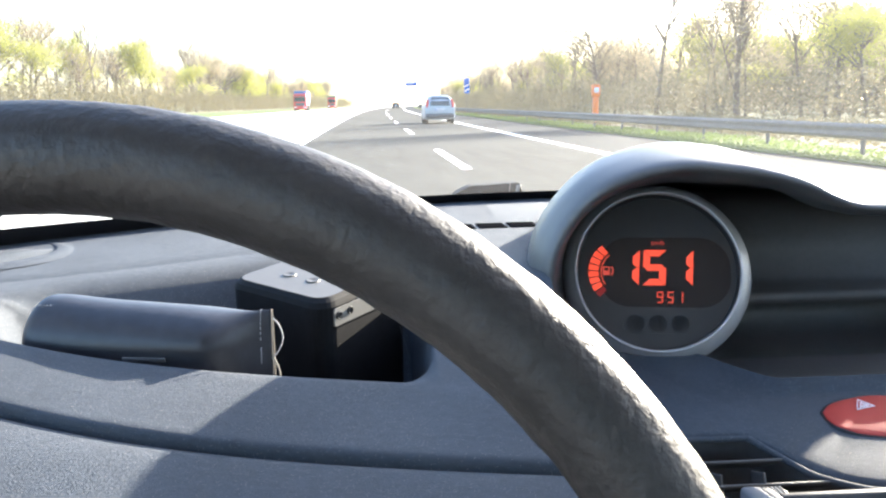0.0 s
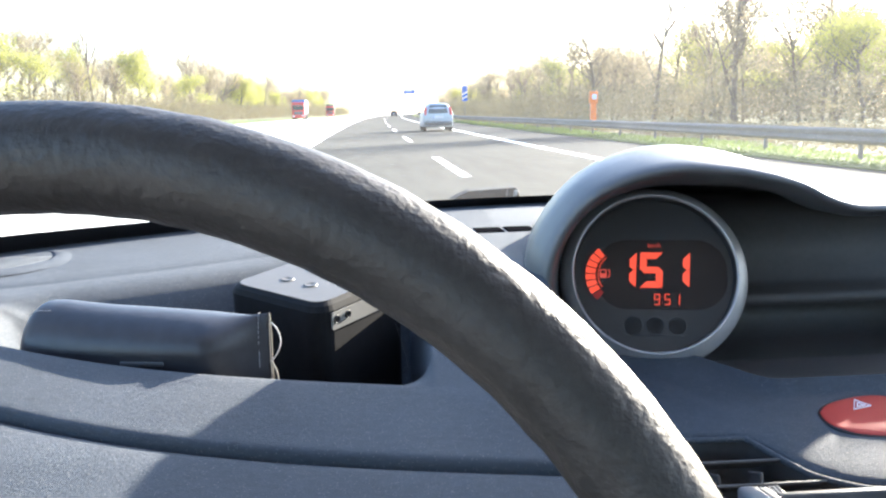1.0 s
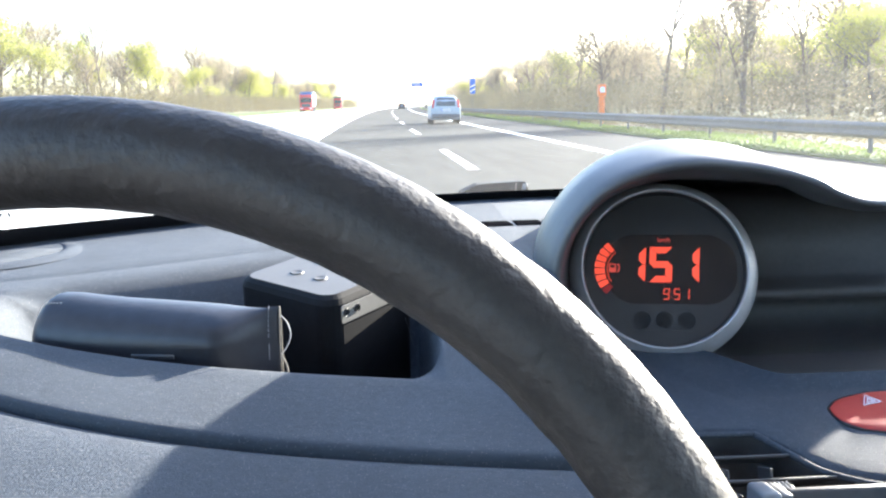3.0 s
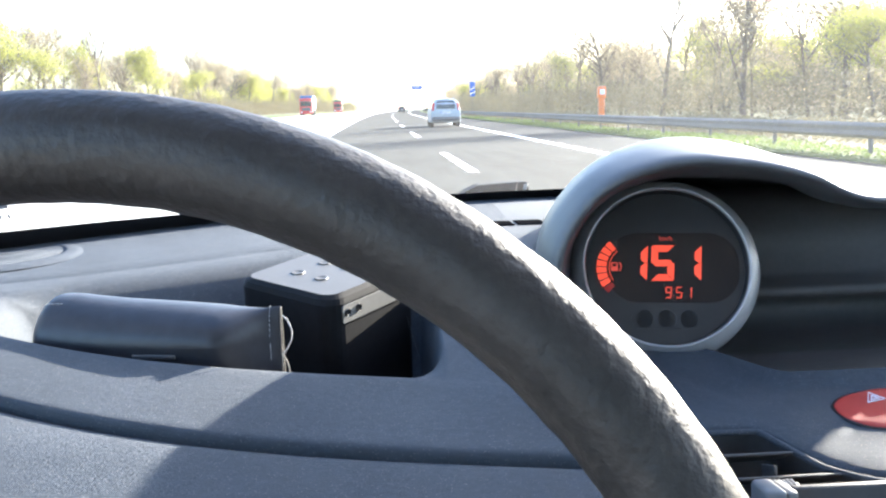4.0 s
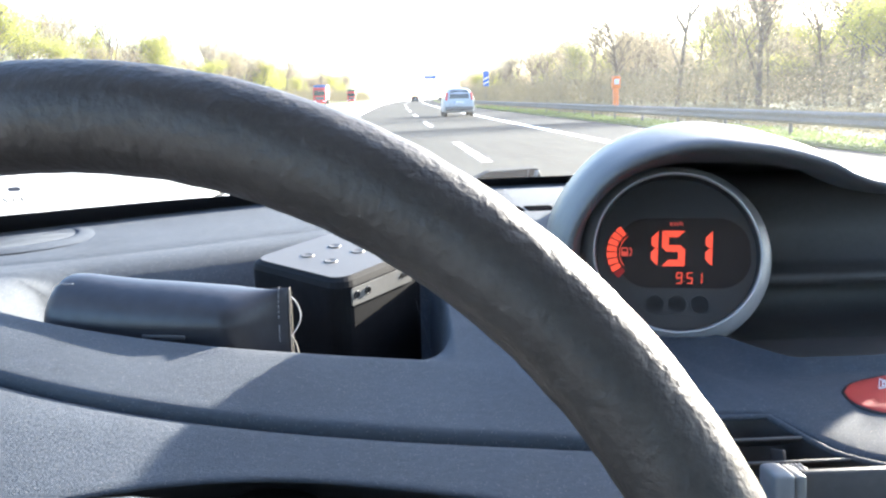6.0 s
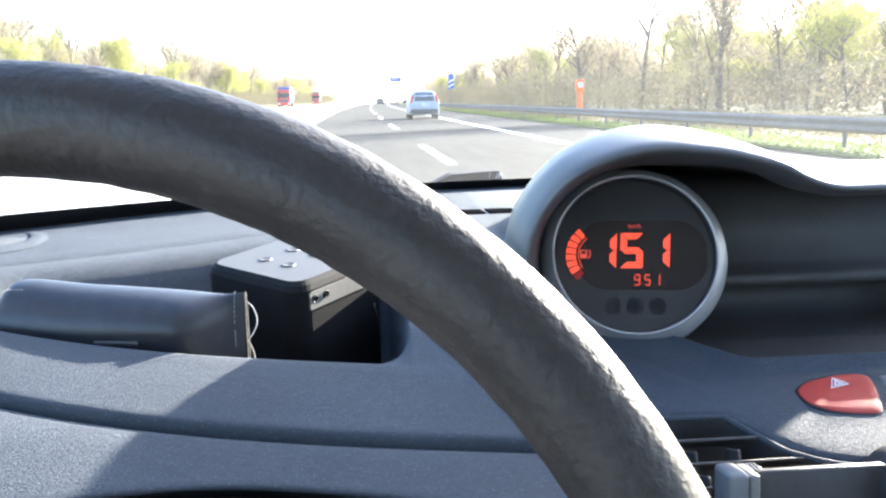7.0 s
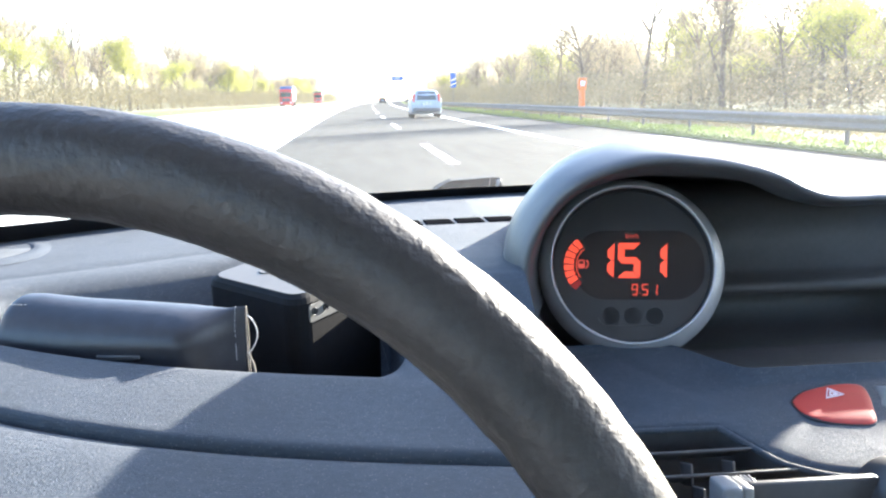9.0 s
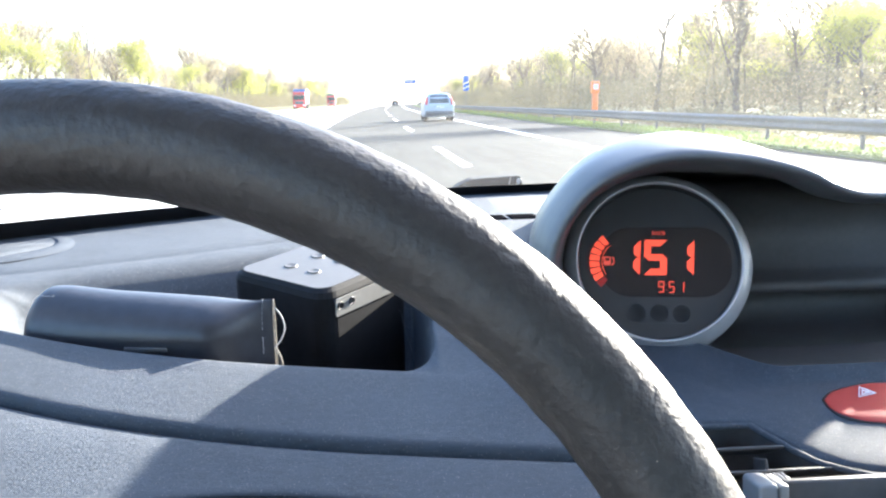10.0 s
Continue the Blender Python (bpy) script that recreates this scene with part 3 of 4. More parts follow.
hazard = thing("hazard_switch", on_panel(0.285, 0.44), "red pointed hazard warning switch in the dash panel", "switch")
LENS = [(-0.0384, 0.0109), (-0.0300, 0.0207), (-0.0189, 0.0278), (-0.0005, 0.0342), (0.0128, 0.0345), (0.0171, 0.0290), (0.0123, 0.0136), (0.0033, -0.0056), (-0.0040, -0.0200), (-0.0147, -0.0208), (-0.0241, -0.0192), (-0.0327, -0.0164), (-0.0396, -0.0103), (-0.0410, 0.0)]


def dome(outline, rings, m):
    """A low domed cushion over an outline."""
    closed = [(*p, 0) for p in outline] + [(*outline[0], 0)]
    pts = spline(closed, 64)[:-1]
    rows = [[m @ Vector((p.x * s, p.y * s, h)) for p in pts] for s, h in rings]
    return cap(grid(rows, closed_v=True))


def set_in_panel(bm):
    """Lets a cushion made over the flat z = 0 follow the panel's slope."""
    for v in bm.verts:
        v.co.z += panel_surface(v.co.x, v.co.y)
    return bm


HZ = pose(0.2925, 0.4287, 0.0)
part("gap", set_in_panel(dome(LENS, ((1.035, -0.001), (1.035, 0.00015), (0.98, 0.0003)), HZ)), FRIT, hazard, "black gap round the switch")
part("lens", set_in_panel(dome(LENS, ((1.0, 0.0002), (0.985, 0.0005), (0.94, 0.0008), (0.82, 0.0012), (0.6, 0.0016), (0.3, 0.0019), (0.05, 0.0020)), HZ)), HAZARD_RED, hazard, "domed red lens")


TRI = pose(0.2818, 0.4441, panel_surface(0.282, 0.444) + 0.0021, PANEL_TILT)
CORNERS = [Vector((0.0014, 0.0088)), Vector((0.0064, -0.0021)), Vector((-0.0077, -0.0067))]


def triangle(size, hole, thick):
    return join([plate([a * size, b * size, b * size * hole, a * size * hole], thick, TRI) for a, b in zip(CORNERS, CORNERS[1:] + CORNERS[:1])])


part("triangle_outline", triangle(1.0, 0.84, 0.0005), WHITE_PRINT, hazard, "white triangle", smooth=False)
part("triangle_core", triangle(0.5, 0.55, 0.0005), WHITE_PRINT, hazard, smooth=False)
lock = thing("central_locking_switch", on_panel(0.33, 0.445), "pale grey central locking switch beside the hazard switch", "switch")
LK = on_panel(0.3270, 0.4320, 0.0, -28)
part("cap", dome([(-0.021, 0.019), (0.02, 0.019), (0.026, 0.0), (0.018, -0.017), (-0.016, -0.0185), (-0.0185, 0.0)], ((1.0, 0.0), (0.99, 0.0012), (0.9, 0.0022), (0.5, 0.003), (0.1, 0.0033)), LK), CHROME_GREY, lock)

# centre air vent: beaded edge, dark shaft, cross slats and upright vanes
vent = thing("air_vent", (0.19, 0.38, 0.9), "black centre air vent with slats", "air vent")
edge = spline([(x, y, panel_height(y) - 0.0022) for x, y in VENT_EDGE], 60)
part("bead", tube([p + Vector((0, -0.0022, 0)) for p in edge], 0.0019, 8), PLASTIC, vent, "rounded bead along the vent's edge")
part("shaft", grid([[Vector((x, y, z)) for y, z in ((vent_edge(x) + 0.0006, panel_height(vent_edge(x)) - 0.003), (vent_edge(x) + 0.004, 0.875), (0.39, 0.85), (0.34, 0.845), (0.328, 0.885))] for x in [0.09 + 0.01 * k for k in range(22)]]), PLASTIC_DARK, vent, "dark vent shaft")
for y, x1 in ((0.3952, 0.2085), (0.3768, 0.226), (0.3591, 0.285)):
    part("slat", box((x1 - 0.09, 0.0018, 0.018), 0.0006, 1, pose((x1 + 0.09) / 2, y + 0.0079, panel_height(y) - 0.0052, 57)), PLASTIC_DARK, vent, smooth=False)
for x, y in ((0.1445, 0.3864), (0.168, 0.3864), (0.1915, 0.3864), (0.1445, 0.3679), (0.168, 0.3679), (0.1915, 0.3679), (0.215, 0.3679)):
    part("vane", box((0.0016, 0.016, 0.012), 0.0005, 1, pose(x, y, panel_height(y) - 0.0065, -20)), PLASTIC_DARK, vent, smooth=False)

# phone mount clipped on the vent
mount = thing("phone_mount", (0.2, 0.35, 0.9), "grey phone mount clipped to the air vent", "phone mount")
part("clip", box((0.0105, 0.020, 0.034), 0.0025, 3, pose(0.1735, 0.348, 0.9015, -6)), CHROME_GREY, mount, "pale grey clip end")
part("clip_pad", box((0.024, 0.011, 0.008), 0.003, 3, pose(0.184, 0.3605, 0.9085)), CHROME_GREY, mount, "knurled rubber pad")
for k in range(9):
    part("pad_rib", box((0.0011, 0.0108, 0.0012), 0.0003, 1, pose(0.1755 + 0.0021 * k, 0.3605, 0.9128)), CHROME_GREY, mount, smooth=False)
part("clip_cheek", box((0.005, 0.0185, 0.033), 0.0012, 2, pose(0.1815, 0.3475, 0.9010, -6)), PORT_PLATE, mount, "beige grey cheek of the clip")
part("arm", box((0.068, 0.006, 0.040), 0.0015, 2, pose(0.2205, 0.350, 0.8955, -8, 0, 0)), PLASTIC_DARK, mount, "dark grey flat arm")
part("hub", revolve([(0.0, 0.016), (0.016, 0.016), (0.020, 0.012), (0.021, -0.02)], pose(0.270, 0.345, 0.902, 75), 40), PLASTIC_SMOOTH, mount, "round black mount hub")
for k in range(5):
    part("marking", box((0.0032, 0.0003, 0.006), m=pose(0.207 + 0.0062 * k, 0.3458, 0.887, -8)), CHROME_GREY, mount, smooth=False)

# ---- steering wheel: thick wrinkled leather rim ----
RIM_C = Vector((-0.0926, 0.1346, 0.9351))
RIM_R, RIM_T = 0.1677, 0.0134
w1 = Vector((math.cos(radians(-6.369)), math.sin(radians(-6.369)), 0))
w2 = Vector((0, math.sin(radians(15.784)), math.cos(radians(15.784))))
w2 = (w2 - w1 * w1.dot(w2)).normalized()
w3 = w1.cross(w2)
RIM = Matrix.Translation(RIM_C) @ Matrix((w1, w2, w3)).transposed().to_4x4()
wheel = thing("steering_wheel", RIM, "steering wheel with a worn black leather rim", "steering wheel")
rows = []
for k in range(420):
    a = 2 * math.pi * k / 420
    row = []
    for j in range(36):
        b = 2 * math.pi * j / 36
        wob = 0.00025 * noise.noise(Vector((30 * math.cos(a), 30 * math.sin(a), 2.5 * math.cos(b))))
        r = RIM_T + wob
        row.append(RIM @ Vector(((RIM_R + r * math.cos(b)) * math.cos(a), (RIM_R + r * math.cos(b)) * math.sin(a), r * math.sin(b))))
    rows.append(row)
part("rim", grid(rows, closed_u=True, closed_v=True), LEATHER, wheel, "thick wrinkled leather rim")
for a in (-170, -10, -90):
    a = radians(a)
    part("spoke", tube([RIM @ Vector((s * math.cos(a), s * math.sin(a), z)) for s, z in ((0.05, -0.03), (0.12, -0.022), (0.18, -0.004))], [0.022, 0.016, 0.013], 10), PLASTIC_SMOOTH, wheel)
part("hub", revolve([(0.0, 0.0), (0.05, -0.004), (0.068, -0.016), (0.07, -0.05), (0.05, -0.07)], RIM, 40), PLASTIC_SMOOTH, wheel, "round airbag hub")
part("column", tube([RIM @ Vector((0, 0, -0.05)), RIM @ Vector((0, 0, -0.22))], 0.045, 20), PLASTIC_SMOOTH, wheel, "steering column shroud")

# ---- things lying in the bin ----
FLOOR = 0.882
case = thing("glasses_case", (-0.14, 0.45, FLOOR), "navy black leather glasses case lying in the bin", "glasses case")
CASE_LINE = spline([(-0.2085, 0.471, 0), (-0.19, 0.467, 0), (-0.14, 0.458, 0), (-0.10, 0.452, 0), (-0.0700, 0.447, 0)], 60)


def case_section(k):
    """Soft pouch: rounded ridge, front tucked under, drooping at the closed end and flattened at the mouth."""
    p = CASE_LINE[k]
    u = k / 59
    way = (CASE_LINE[min(k + 1, 59)] - CASE_LINE[max(k - 1, 0)]).normalized()
    side = Vector((-way.y, way.x, 0))
    end = math.sqrt(max(0.0, 1 - (1 - min(1.0, u / 0.19)) ** 2))
    ridge = float(np.interp(u, (0, 0.19, 0.26, 0.4, 0.61, 0.78, 0.91, 0.965, 1.0), (1.0014, 1.0016, 1.0016, 0.9986, 0.9960, 0.9937, 0.9932, 0.9940, 0.9942)))
    top = 0.972 + (ridge - 0.972) * end
    deep = (0.026 - 0.0242 * ease(0.72, 1.0, u)) * (0.3 + 0.7 * end)
    mid = min(0.976, top - 0.004)
    tuck = 0.38 * ease(1.0, 0.8, u)
    pts = []
    for j in range(36):
        b = 2 * math.pi * j / 36
        c, s = math.cos(b), math.sin(b)
        turn = 1 if c > 0 else -1
        if s > 0:
            y, z = deep * abs(c) * turn, mid + (top - mid) * s
        else:
            y, z = deep * abs(c) ** 0.5 * turn * (1 - tuck * ease(-0.05, 0.42, -s)), mid - (mid - FLOOR) * (-s)
        pts.append(p + side * y + Vector((0, 0, z)))
    return pts


case_rows = [case_section(k) for k in range(60)]
bm = grid(case_rows, closed_v=True)
bmesh.ops.holes_fill(bm, edges=[e for e in bm.edges if e.is_boundary and all((v.co - case_rows[0][0]).length < 0.12 for v in e.verts) and min(v.co.x for v in e.verts) < -0.2])
pouch = part("pouch", bm, CASE_LEATHER, case, "smooth dark leather pouch")
pouch.modifiers.new("thickness", "SOLIDIFY").thickness = 0.0010
mouth = case_rows[-1]
part("mouth_edge", tube([*mouth, mouth[0]], 0.00036, 6, False), LINING, case, "pale cut edge of the mouth")
part("strap_loop", tube(spline([(-0.0690, 0.443, 0.990), (-0.0658, 0.443, 0.986), (-0.0640, 0.443, 0.979), (-0.0660, 0.443, 0.9725), (-0.0700, 0.443, 0.9665)], 16), 0.00042, 5), STITCH, case, "thin grey strap loop at the mouth")
part("lining_fold", tube(spline([(-0.0700, 0.443, 0.9680), (-0.0672, 0.442, 0.9625), (-0.0662, 0.442, 0.957), (-0.0660, 0.442, 0.950)], 10), 0.0006, 6), LINING, case, "pale fold of the lining")
for j in range(8, 19):
    a, b = case_rows[56][j], case_rows[56][j + 1]
    mid = a.lerp(b, 0.5)
    n = (mid - Vector((mid.x, CASE_LINE[56].y, FLOOR + 0.05))).normalized()
    part("stitch", tube([a.lerp(b, 0.2) + n * 0.0006, mid + n * 0.0008, a.lerp(b, 0.8) + n * 0.0006], 0.00025, 5), STITCH, case)
seam_line = [case_rows[k][12] for k in range(0, 16)]
for a, b in zip(seam_line, seam_line[1:]):
    n = Vector((-0.3, -0.6, 0.7))
    part("stitch", tube([a.lerp(b, 0.2) + n * 0.0008, a.lerp(b, 0.5) + n * 0.0010, a.lerp(b, 0.7) + n * 0.0008], 0.00028, 5), STITCH, case)
part("label_strip", box((0.0245, 0.0012, 0.0026), 0.0003, 1, pose(-0.1385, 0.4318, 0.9718, 14, 0, -10)), LABEL_GREY, case, "narrow grey label strip")

# loudspeaker box standing askew in the bin
speaker = thing("portable_speaker", (-0.06, 0.55, FLOOR), "black portable speaker with a soft grey top, standing in the bin", "portable speaker")
SP = pose(-0.0493, 0.5479, 0.9421, 5.3, 4.3, -39.2)
BW, BD, BH = 0.0855, 0.0875, 0.1085


def bevelled_box(w, d, h, corner, chamfer, m):
    """A box with round upright corners and a chamfer round its top."""
    rows = []
    for inset, z in ((0.0, -h / 2), (0.0, h / 2 - 1.2 * chamfer), (chamfer * 0.3, h / 2 - 0.45 * chamfer), (chamfer * 0.9, h / 2)):
        rows.append([m @ Vector((x, y, z)) for x, y in rounded(w - 2 * inset, d - 2 * inset, max(0.001, corner - inset * 0.4), 6)])
    return cap(grid(rows, closed_v=True))


part("body", bevelled_box(BW, BD, BH, 0.012, 0.0046, SP), BOX_BLACK, speaker, "matt black box", smooth=False)
part("top_plate", plate(rounded(BW - 0.0087, BD - 0.0087, 0.0100, 8), 0.0004, SP @ pose(0, 0, BH / 2)), BOX_TOP, speaker, "soft grey top plate", smooth=False)
for x, y in ((-0.0129, -0.0153), (0.0086, -0.0156), (-0.0129, 0.011), (0.0086, 0.011)):
    part("button", revolve([(0.0, 0.00055), (0.0020, 0.00065), (0.0034, 0.0011), (0.0040, 0.0012), (0.0045, 0.0010), (0.0048, 0.0003)], SP @ pose(x, y, BH / 2), 28), BOX_TOP, speaker, "round raised button")
SIDE = SP @ pose(BW / 2, 0, BH / 2 - 0.0145, 90, 0, 90)
part("port_plate", plate(rounded(0.060, 0.0115, 0.0015, 4), 0.0009, SIDE @ pose(-0.004, 0.002, 0)), PORT_PLATE, speaker, "narrow plate with sockets", smooth=False)
for x in (-0.0300, -0.0195):
    part("socket", revolve([(0.0, -0.0004), (0.0018, -0.0002), (0.0019, 0.0008), (0.0024, 0.0010), (0.0026, 0.0)], SIDE @ pose(x, 0.003, 0.0008), 24), FRIT, speaker, "round socket")
    part("socket_hole", revolve([(0.0, 0.0003), (0.0019, 0.0003)], SIDE @ pose(x, 0.003, 0.0010), 20), FRIT, speaker)
part("socket_slot", plate(rounded(0.0075, 0.0034, 0.0012, 4), 0.0003, SIDE @ pose(0.0175, 0.003, 0.0009)), FRIT, speaker, "narrow slot socket", smooth=False)
part("sling", tube(spline([(0.0155, 0.452, 0.925), (0.0115, 0.47, 0.9425), (0.0018, 0.47, 0.980)], 12), 0.00009, 5), LABEL_GREY, thing("cord", (0.01, 0.47, FLOOR), "thin grey cord hanging in the bin", "cord"))

# ---- wiper end on the cowl ----
wiper = thing("wiper_arm", (0.125, 1.0, 0.975), "grey black wiper arm end resting on the cowl", "wiper")
WOUT = [(0.082, 0.974), (0.082, 1.0), (0.090, 1.0045), (0.103, 1.0105), (0.158, 1.0135), (0.162, 1.0125), (0.166, 0.999), (0.167, 0.974)]
bm = plate(WOUT, 0.03, pose(0, 1.015, 0, 90))
bmesh.ops.bevel(bm, geom=bm.edges[:], offset=0.0012, segments=1, affect="EDGES")
part("arm_cover", bm, COWL, wiper, "chamfered dark cover", smooth=False)
part("end_cap", box((0.006, 0.031, 0.012), 0.001, 1, pose(0.1592, 1.0, 1.005, 0, 12, 0)), CHROME_GREY, wiper, "paler right end")
part("seam", box((0.001, 0.031, 0.012), m=pose(0.149, 1.0, 1.0055, 0, 8, 0)), CHROME_GREY, wiper, smooth=False)
sticker = thing("windscreen_sticker", (-0.305, 0.645, 1.034), "small clear windscreen sticker with dark marks", "sticker")
SK = Matrix.Translation((-0.3055, 0.6480, 1.0350)) @ Matrix.Rotation(radians(38), 4, "Z") @ Matrix.Rotation(radians(33), 4, "X")
part("dot", plate(rounded(0.0095, 0.0055, 0.0026, 5), 0.0002, SK), FRIT, sticker, "dark oval dot", smooth=False)
for dx, tilt in ((-0.010, 25), (-0.004, -25), (0.002, 0)):
    part("mark", plate(rounded(0.0016, 0.0060, 0.0005, 3), 0.0002, SK @ pose(dx, -0.013, 0, 0, 0, tilt)), FRIT, sticker, smooth=False)

# ---- outside: motorway, verge, rail, woods, traffic ----
ASPHALT = material("sun_bleached_asphalt", (0.058, 0.057, 0.0535), 0.95, spec=0.03, vary=0.22, scale=3.0, coarse=0.12, bump=0.3, bump_scale=60, bump_dist=0.006, stretch=(1, 0.12, 1))
SHOULDER = material("grey_shoulder_asphalt", (0.046, 0.047, 0.048), 0.95, spec=0.03, vary=0.2, scale=4.0, coarse=0.2, bump=0.3, bump_scale=60, bump_dist=0.006, stretch=(1, 0.15, 1))
CONCRETE = material("pale_concrete_carriageway", (0.46, 0.44, 0.40), 0.8, vary=0.12, scale=2.0, coarse=0.1, stretch=(1, 0.1, 1))
PAINT = material("white_road_paint", (0.78, 0.78, 0.76), 0.6, vary=0.1, scale=8.0)
GRASS = foliage("spring_grass", (0.15, 0.195, 0.05))
FIELD = material("pale_dry_field", (0.15, 0.145, 0.072), 0.95, vary=0.3, scale=0.3, coarse=0.02, bump=0.4, bump_scale=3, bump_dist=0.2)
STEEL = material("weathered_galvanised_steel", (0.13, 0.122, 0.115), 0.75, metal=0.1, vary=0.2, scale=8.0, coarse=0.6)
BARK = material("grey_brown_bark", (0.12, 0.10, 0.08), 0.9, vary=0.35, scale=5.0, bump=0.6, bump_scale=18, bump_dist=0.03)
BUDS = foliage("budding_twigs", (0.25, 0.21, 0.14))
BUDS_GREEN = foliage("yellow_green_spring_leaves", (0.275, 0.285, 0.075))
SCRUB = foliage("olive_undergrowth", (0.165, 0.143, 0.085))
SILVER = material("ice_blue_metallic_paint", (0.33, 0.365, 0.41), 0.35, metal=0.35, vary=0.05, scale=2.0)
CAR_GLASS = material("dark_tinted_glass", (0.03, 0.045, 0.05), 0.08, vary=0.1, scale=2.0)
TYRE = material("black_tyre_rubber", (0.02, 0.02, 0.02), 0.85, vary=0.2, scale=12.0)
BUMPER = material("dark_grey_bumper", (0.07, 0.075, 0.085), 0.6, vary=0.1, scale=6.0)
TAIL_RED = material("red_tail_lamp", (0.5, 0.02, 0.02), 0.25, vary=0.1, scale=10.0)
LORRY_RED = material("red_lorry_paint", (0.45, 0.03, 0.03), 0.4, vary=0.1, scale=2.0)
LORRY_GREEN = material("green_tarpaulin", (0.03, 0.13, 0.07), 0.6, vary=0.15, scale=2.0)
LORRY_BLUE = material("blue_tarpaulin", (0.04, 0.12, 0.35), 0.6, vary=0.15, scale=2.0)
SIGN_BLUE = material("blue_sign_enamel", (0.02, 0.10, 0.45), 0.4, vary=0.1, scale=4.0)
PHONE_ORANGE = material("orange_phone_post", (0.75, 0.17, 0.02), 0.5, vary=0.1, scale=6.0)
DARK_PAINT = material("dark_car_paint", (0.03, 0.03, 0.035), 0.35, vary=0.1, scale=3.0)


def bend(y):
    """How far the road lies to the right at y: it leads off a little to the left, then swings to the right."""
    return y * y / 10000.0 - 0.0155 * y if y > 0 else -0.0155 * y


def strip(x0, x1, y0, y1, z, thick, step=20.0):
    n = max(2, int((y1 - y0) / step) + 1)
    rows = []
    for k in range(n):
        y = y0 + (y1 - y0) * k / (n - 1)
        b = bend(y)
        rows.append([Vector((x0 + b, y, z - thick)), Vector((x0 + b, y, z)), Vector((x1 + b, y, z)), Vector((x1 + b, y, z - thick))])
    return grid(rows)


def sheet(name, bm, mat, label, category):
    return tagged(mesh_object(name, bm, mat, smooth=False), label, category, kind="structure")


sheet("ground", grid([[Vector((x, y, -0.05)) for x in (-4500, -400, -60, 60, 400, 4500)] for y in (-600, -50, 300, 1200, 4800)]), FIELD, "pale spring fields reaching the horizon", "ground")
sheet("road", strip(-2.05, 5.60, -60, 900, 0.0, 0.3), ASPHALT, "sun-bleached two-lane motorway asphalt", "road")
sheet("shoulder", strip(5.60, 8.45, -60, 900, -0.003, 0.3), SHOULDER, "grey asphalt hard shoulder", "road")
sheet("verge", strip(8.45, 10.6, -60, 900, 0.02, 0.3), GRASS, "spring grass verge beside the motorway", "verge")
sheet("median", strip(-5.2, -2.05, -60, 900, 0.03, 0.3), CONCRETE, "pale gravelled central reservation", "median")
sheet("opposite_carriageway", strip(-16.5, -5.2, -60, 900, 0.0, 0.3), CONCRETE, "pale concrete carriageway for oncoming traffic", "road")
sheet("far_verge", strip(-30, -16.5, -60, 900, 0.02, 0.3), GRASS, "grass verge beyond the oncoming traffic", "verge")
marks = thing("road_marking", (2, 20, 0.0), "white painted lane and edge lines", "road marking", kind="structure")
part("edge_line", strip(5.02, 5.30, -60, 900, 0.004, 0.003), PAINT, marks, smooth=False)
part("edge_line", strip(-1.95, -1.80, -60, 900, 0.004, 0.003), PAINT, marks, smooth=False)
for k in range(-2, 40):
    y = 14.4 + 18 * k
    part("lane_dash", strip(1.62, 1.80, y, y + 6.4, 0.004, 0.003, 3.0), PAINT, marks, smooth=False)

# crash barrier: one beam of W section on posts
barrier = thing("crash_barrier", (8.9, 20, 0.0), "weathered galvanised crash barrier on steel posts", "crash barrier")
W_SECTION = [(0.0, 0.75), (-0.03, 0.735), (-0.075, 0.70), (-0.08, 0.66), (-0.02, 0.615), (-0.02, 0.575), (-0.08, 0.53), (-0.075, 0.49), (-0.03, 0.455), (0.0, 0.44)]
beam = []
for k in range(60):
    y = -40 + 10.0 * k
    beam.append([Vector((9.60 + bend(y) + x, y, z - 0.12)) for x, z in W_SECTION])
part("beam", grid(beam), STEEL, barrier, "ridged steel beam")
post = bpy.data.meshes.new("post")
pb = box((0.06, 0.10, 0.66), 0.008, 1, pose(0, 0, 0.29))
pb.to_mesh(post)
pb.free()
post.materials.append(STEEL)
for k in range(70):
    y = -4 + 4.0 * k
    ob = new("post", post)
    ob.parent, ob.matrix_parent_inverse = barrier, barrier.matrix_basis.inverted()
    ob.matrix_basis = pose(9.65 + bend(y), y, 0)


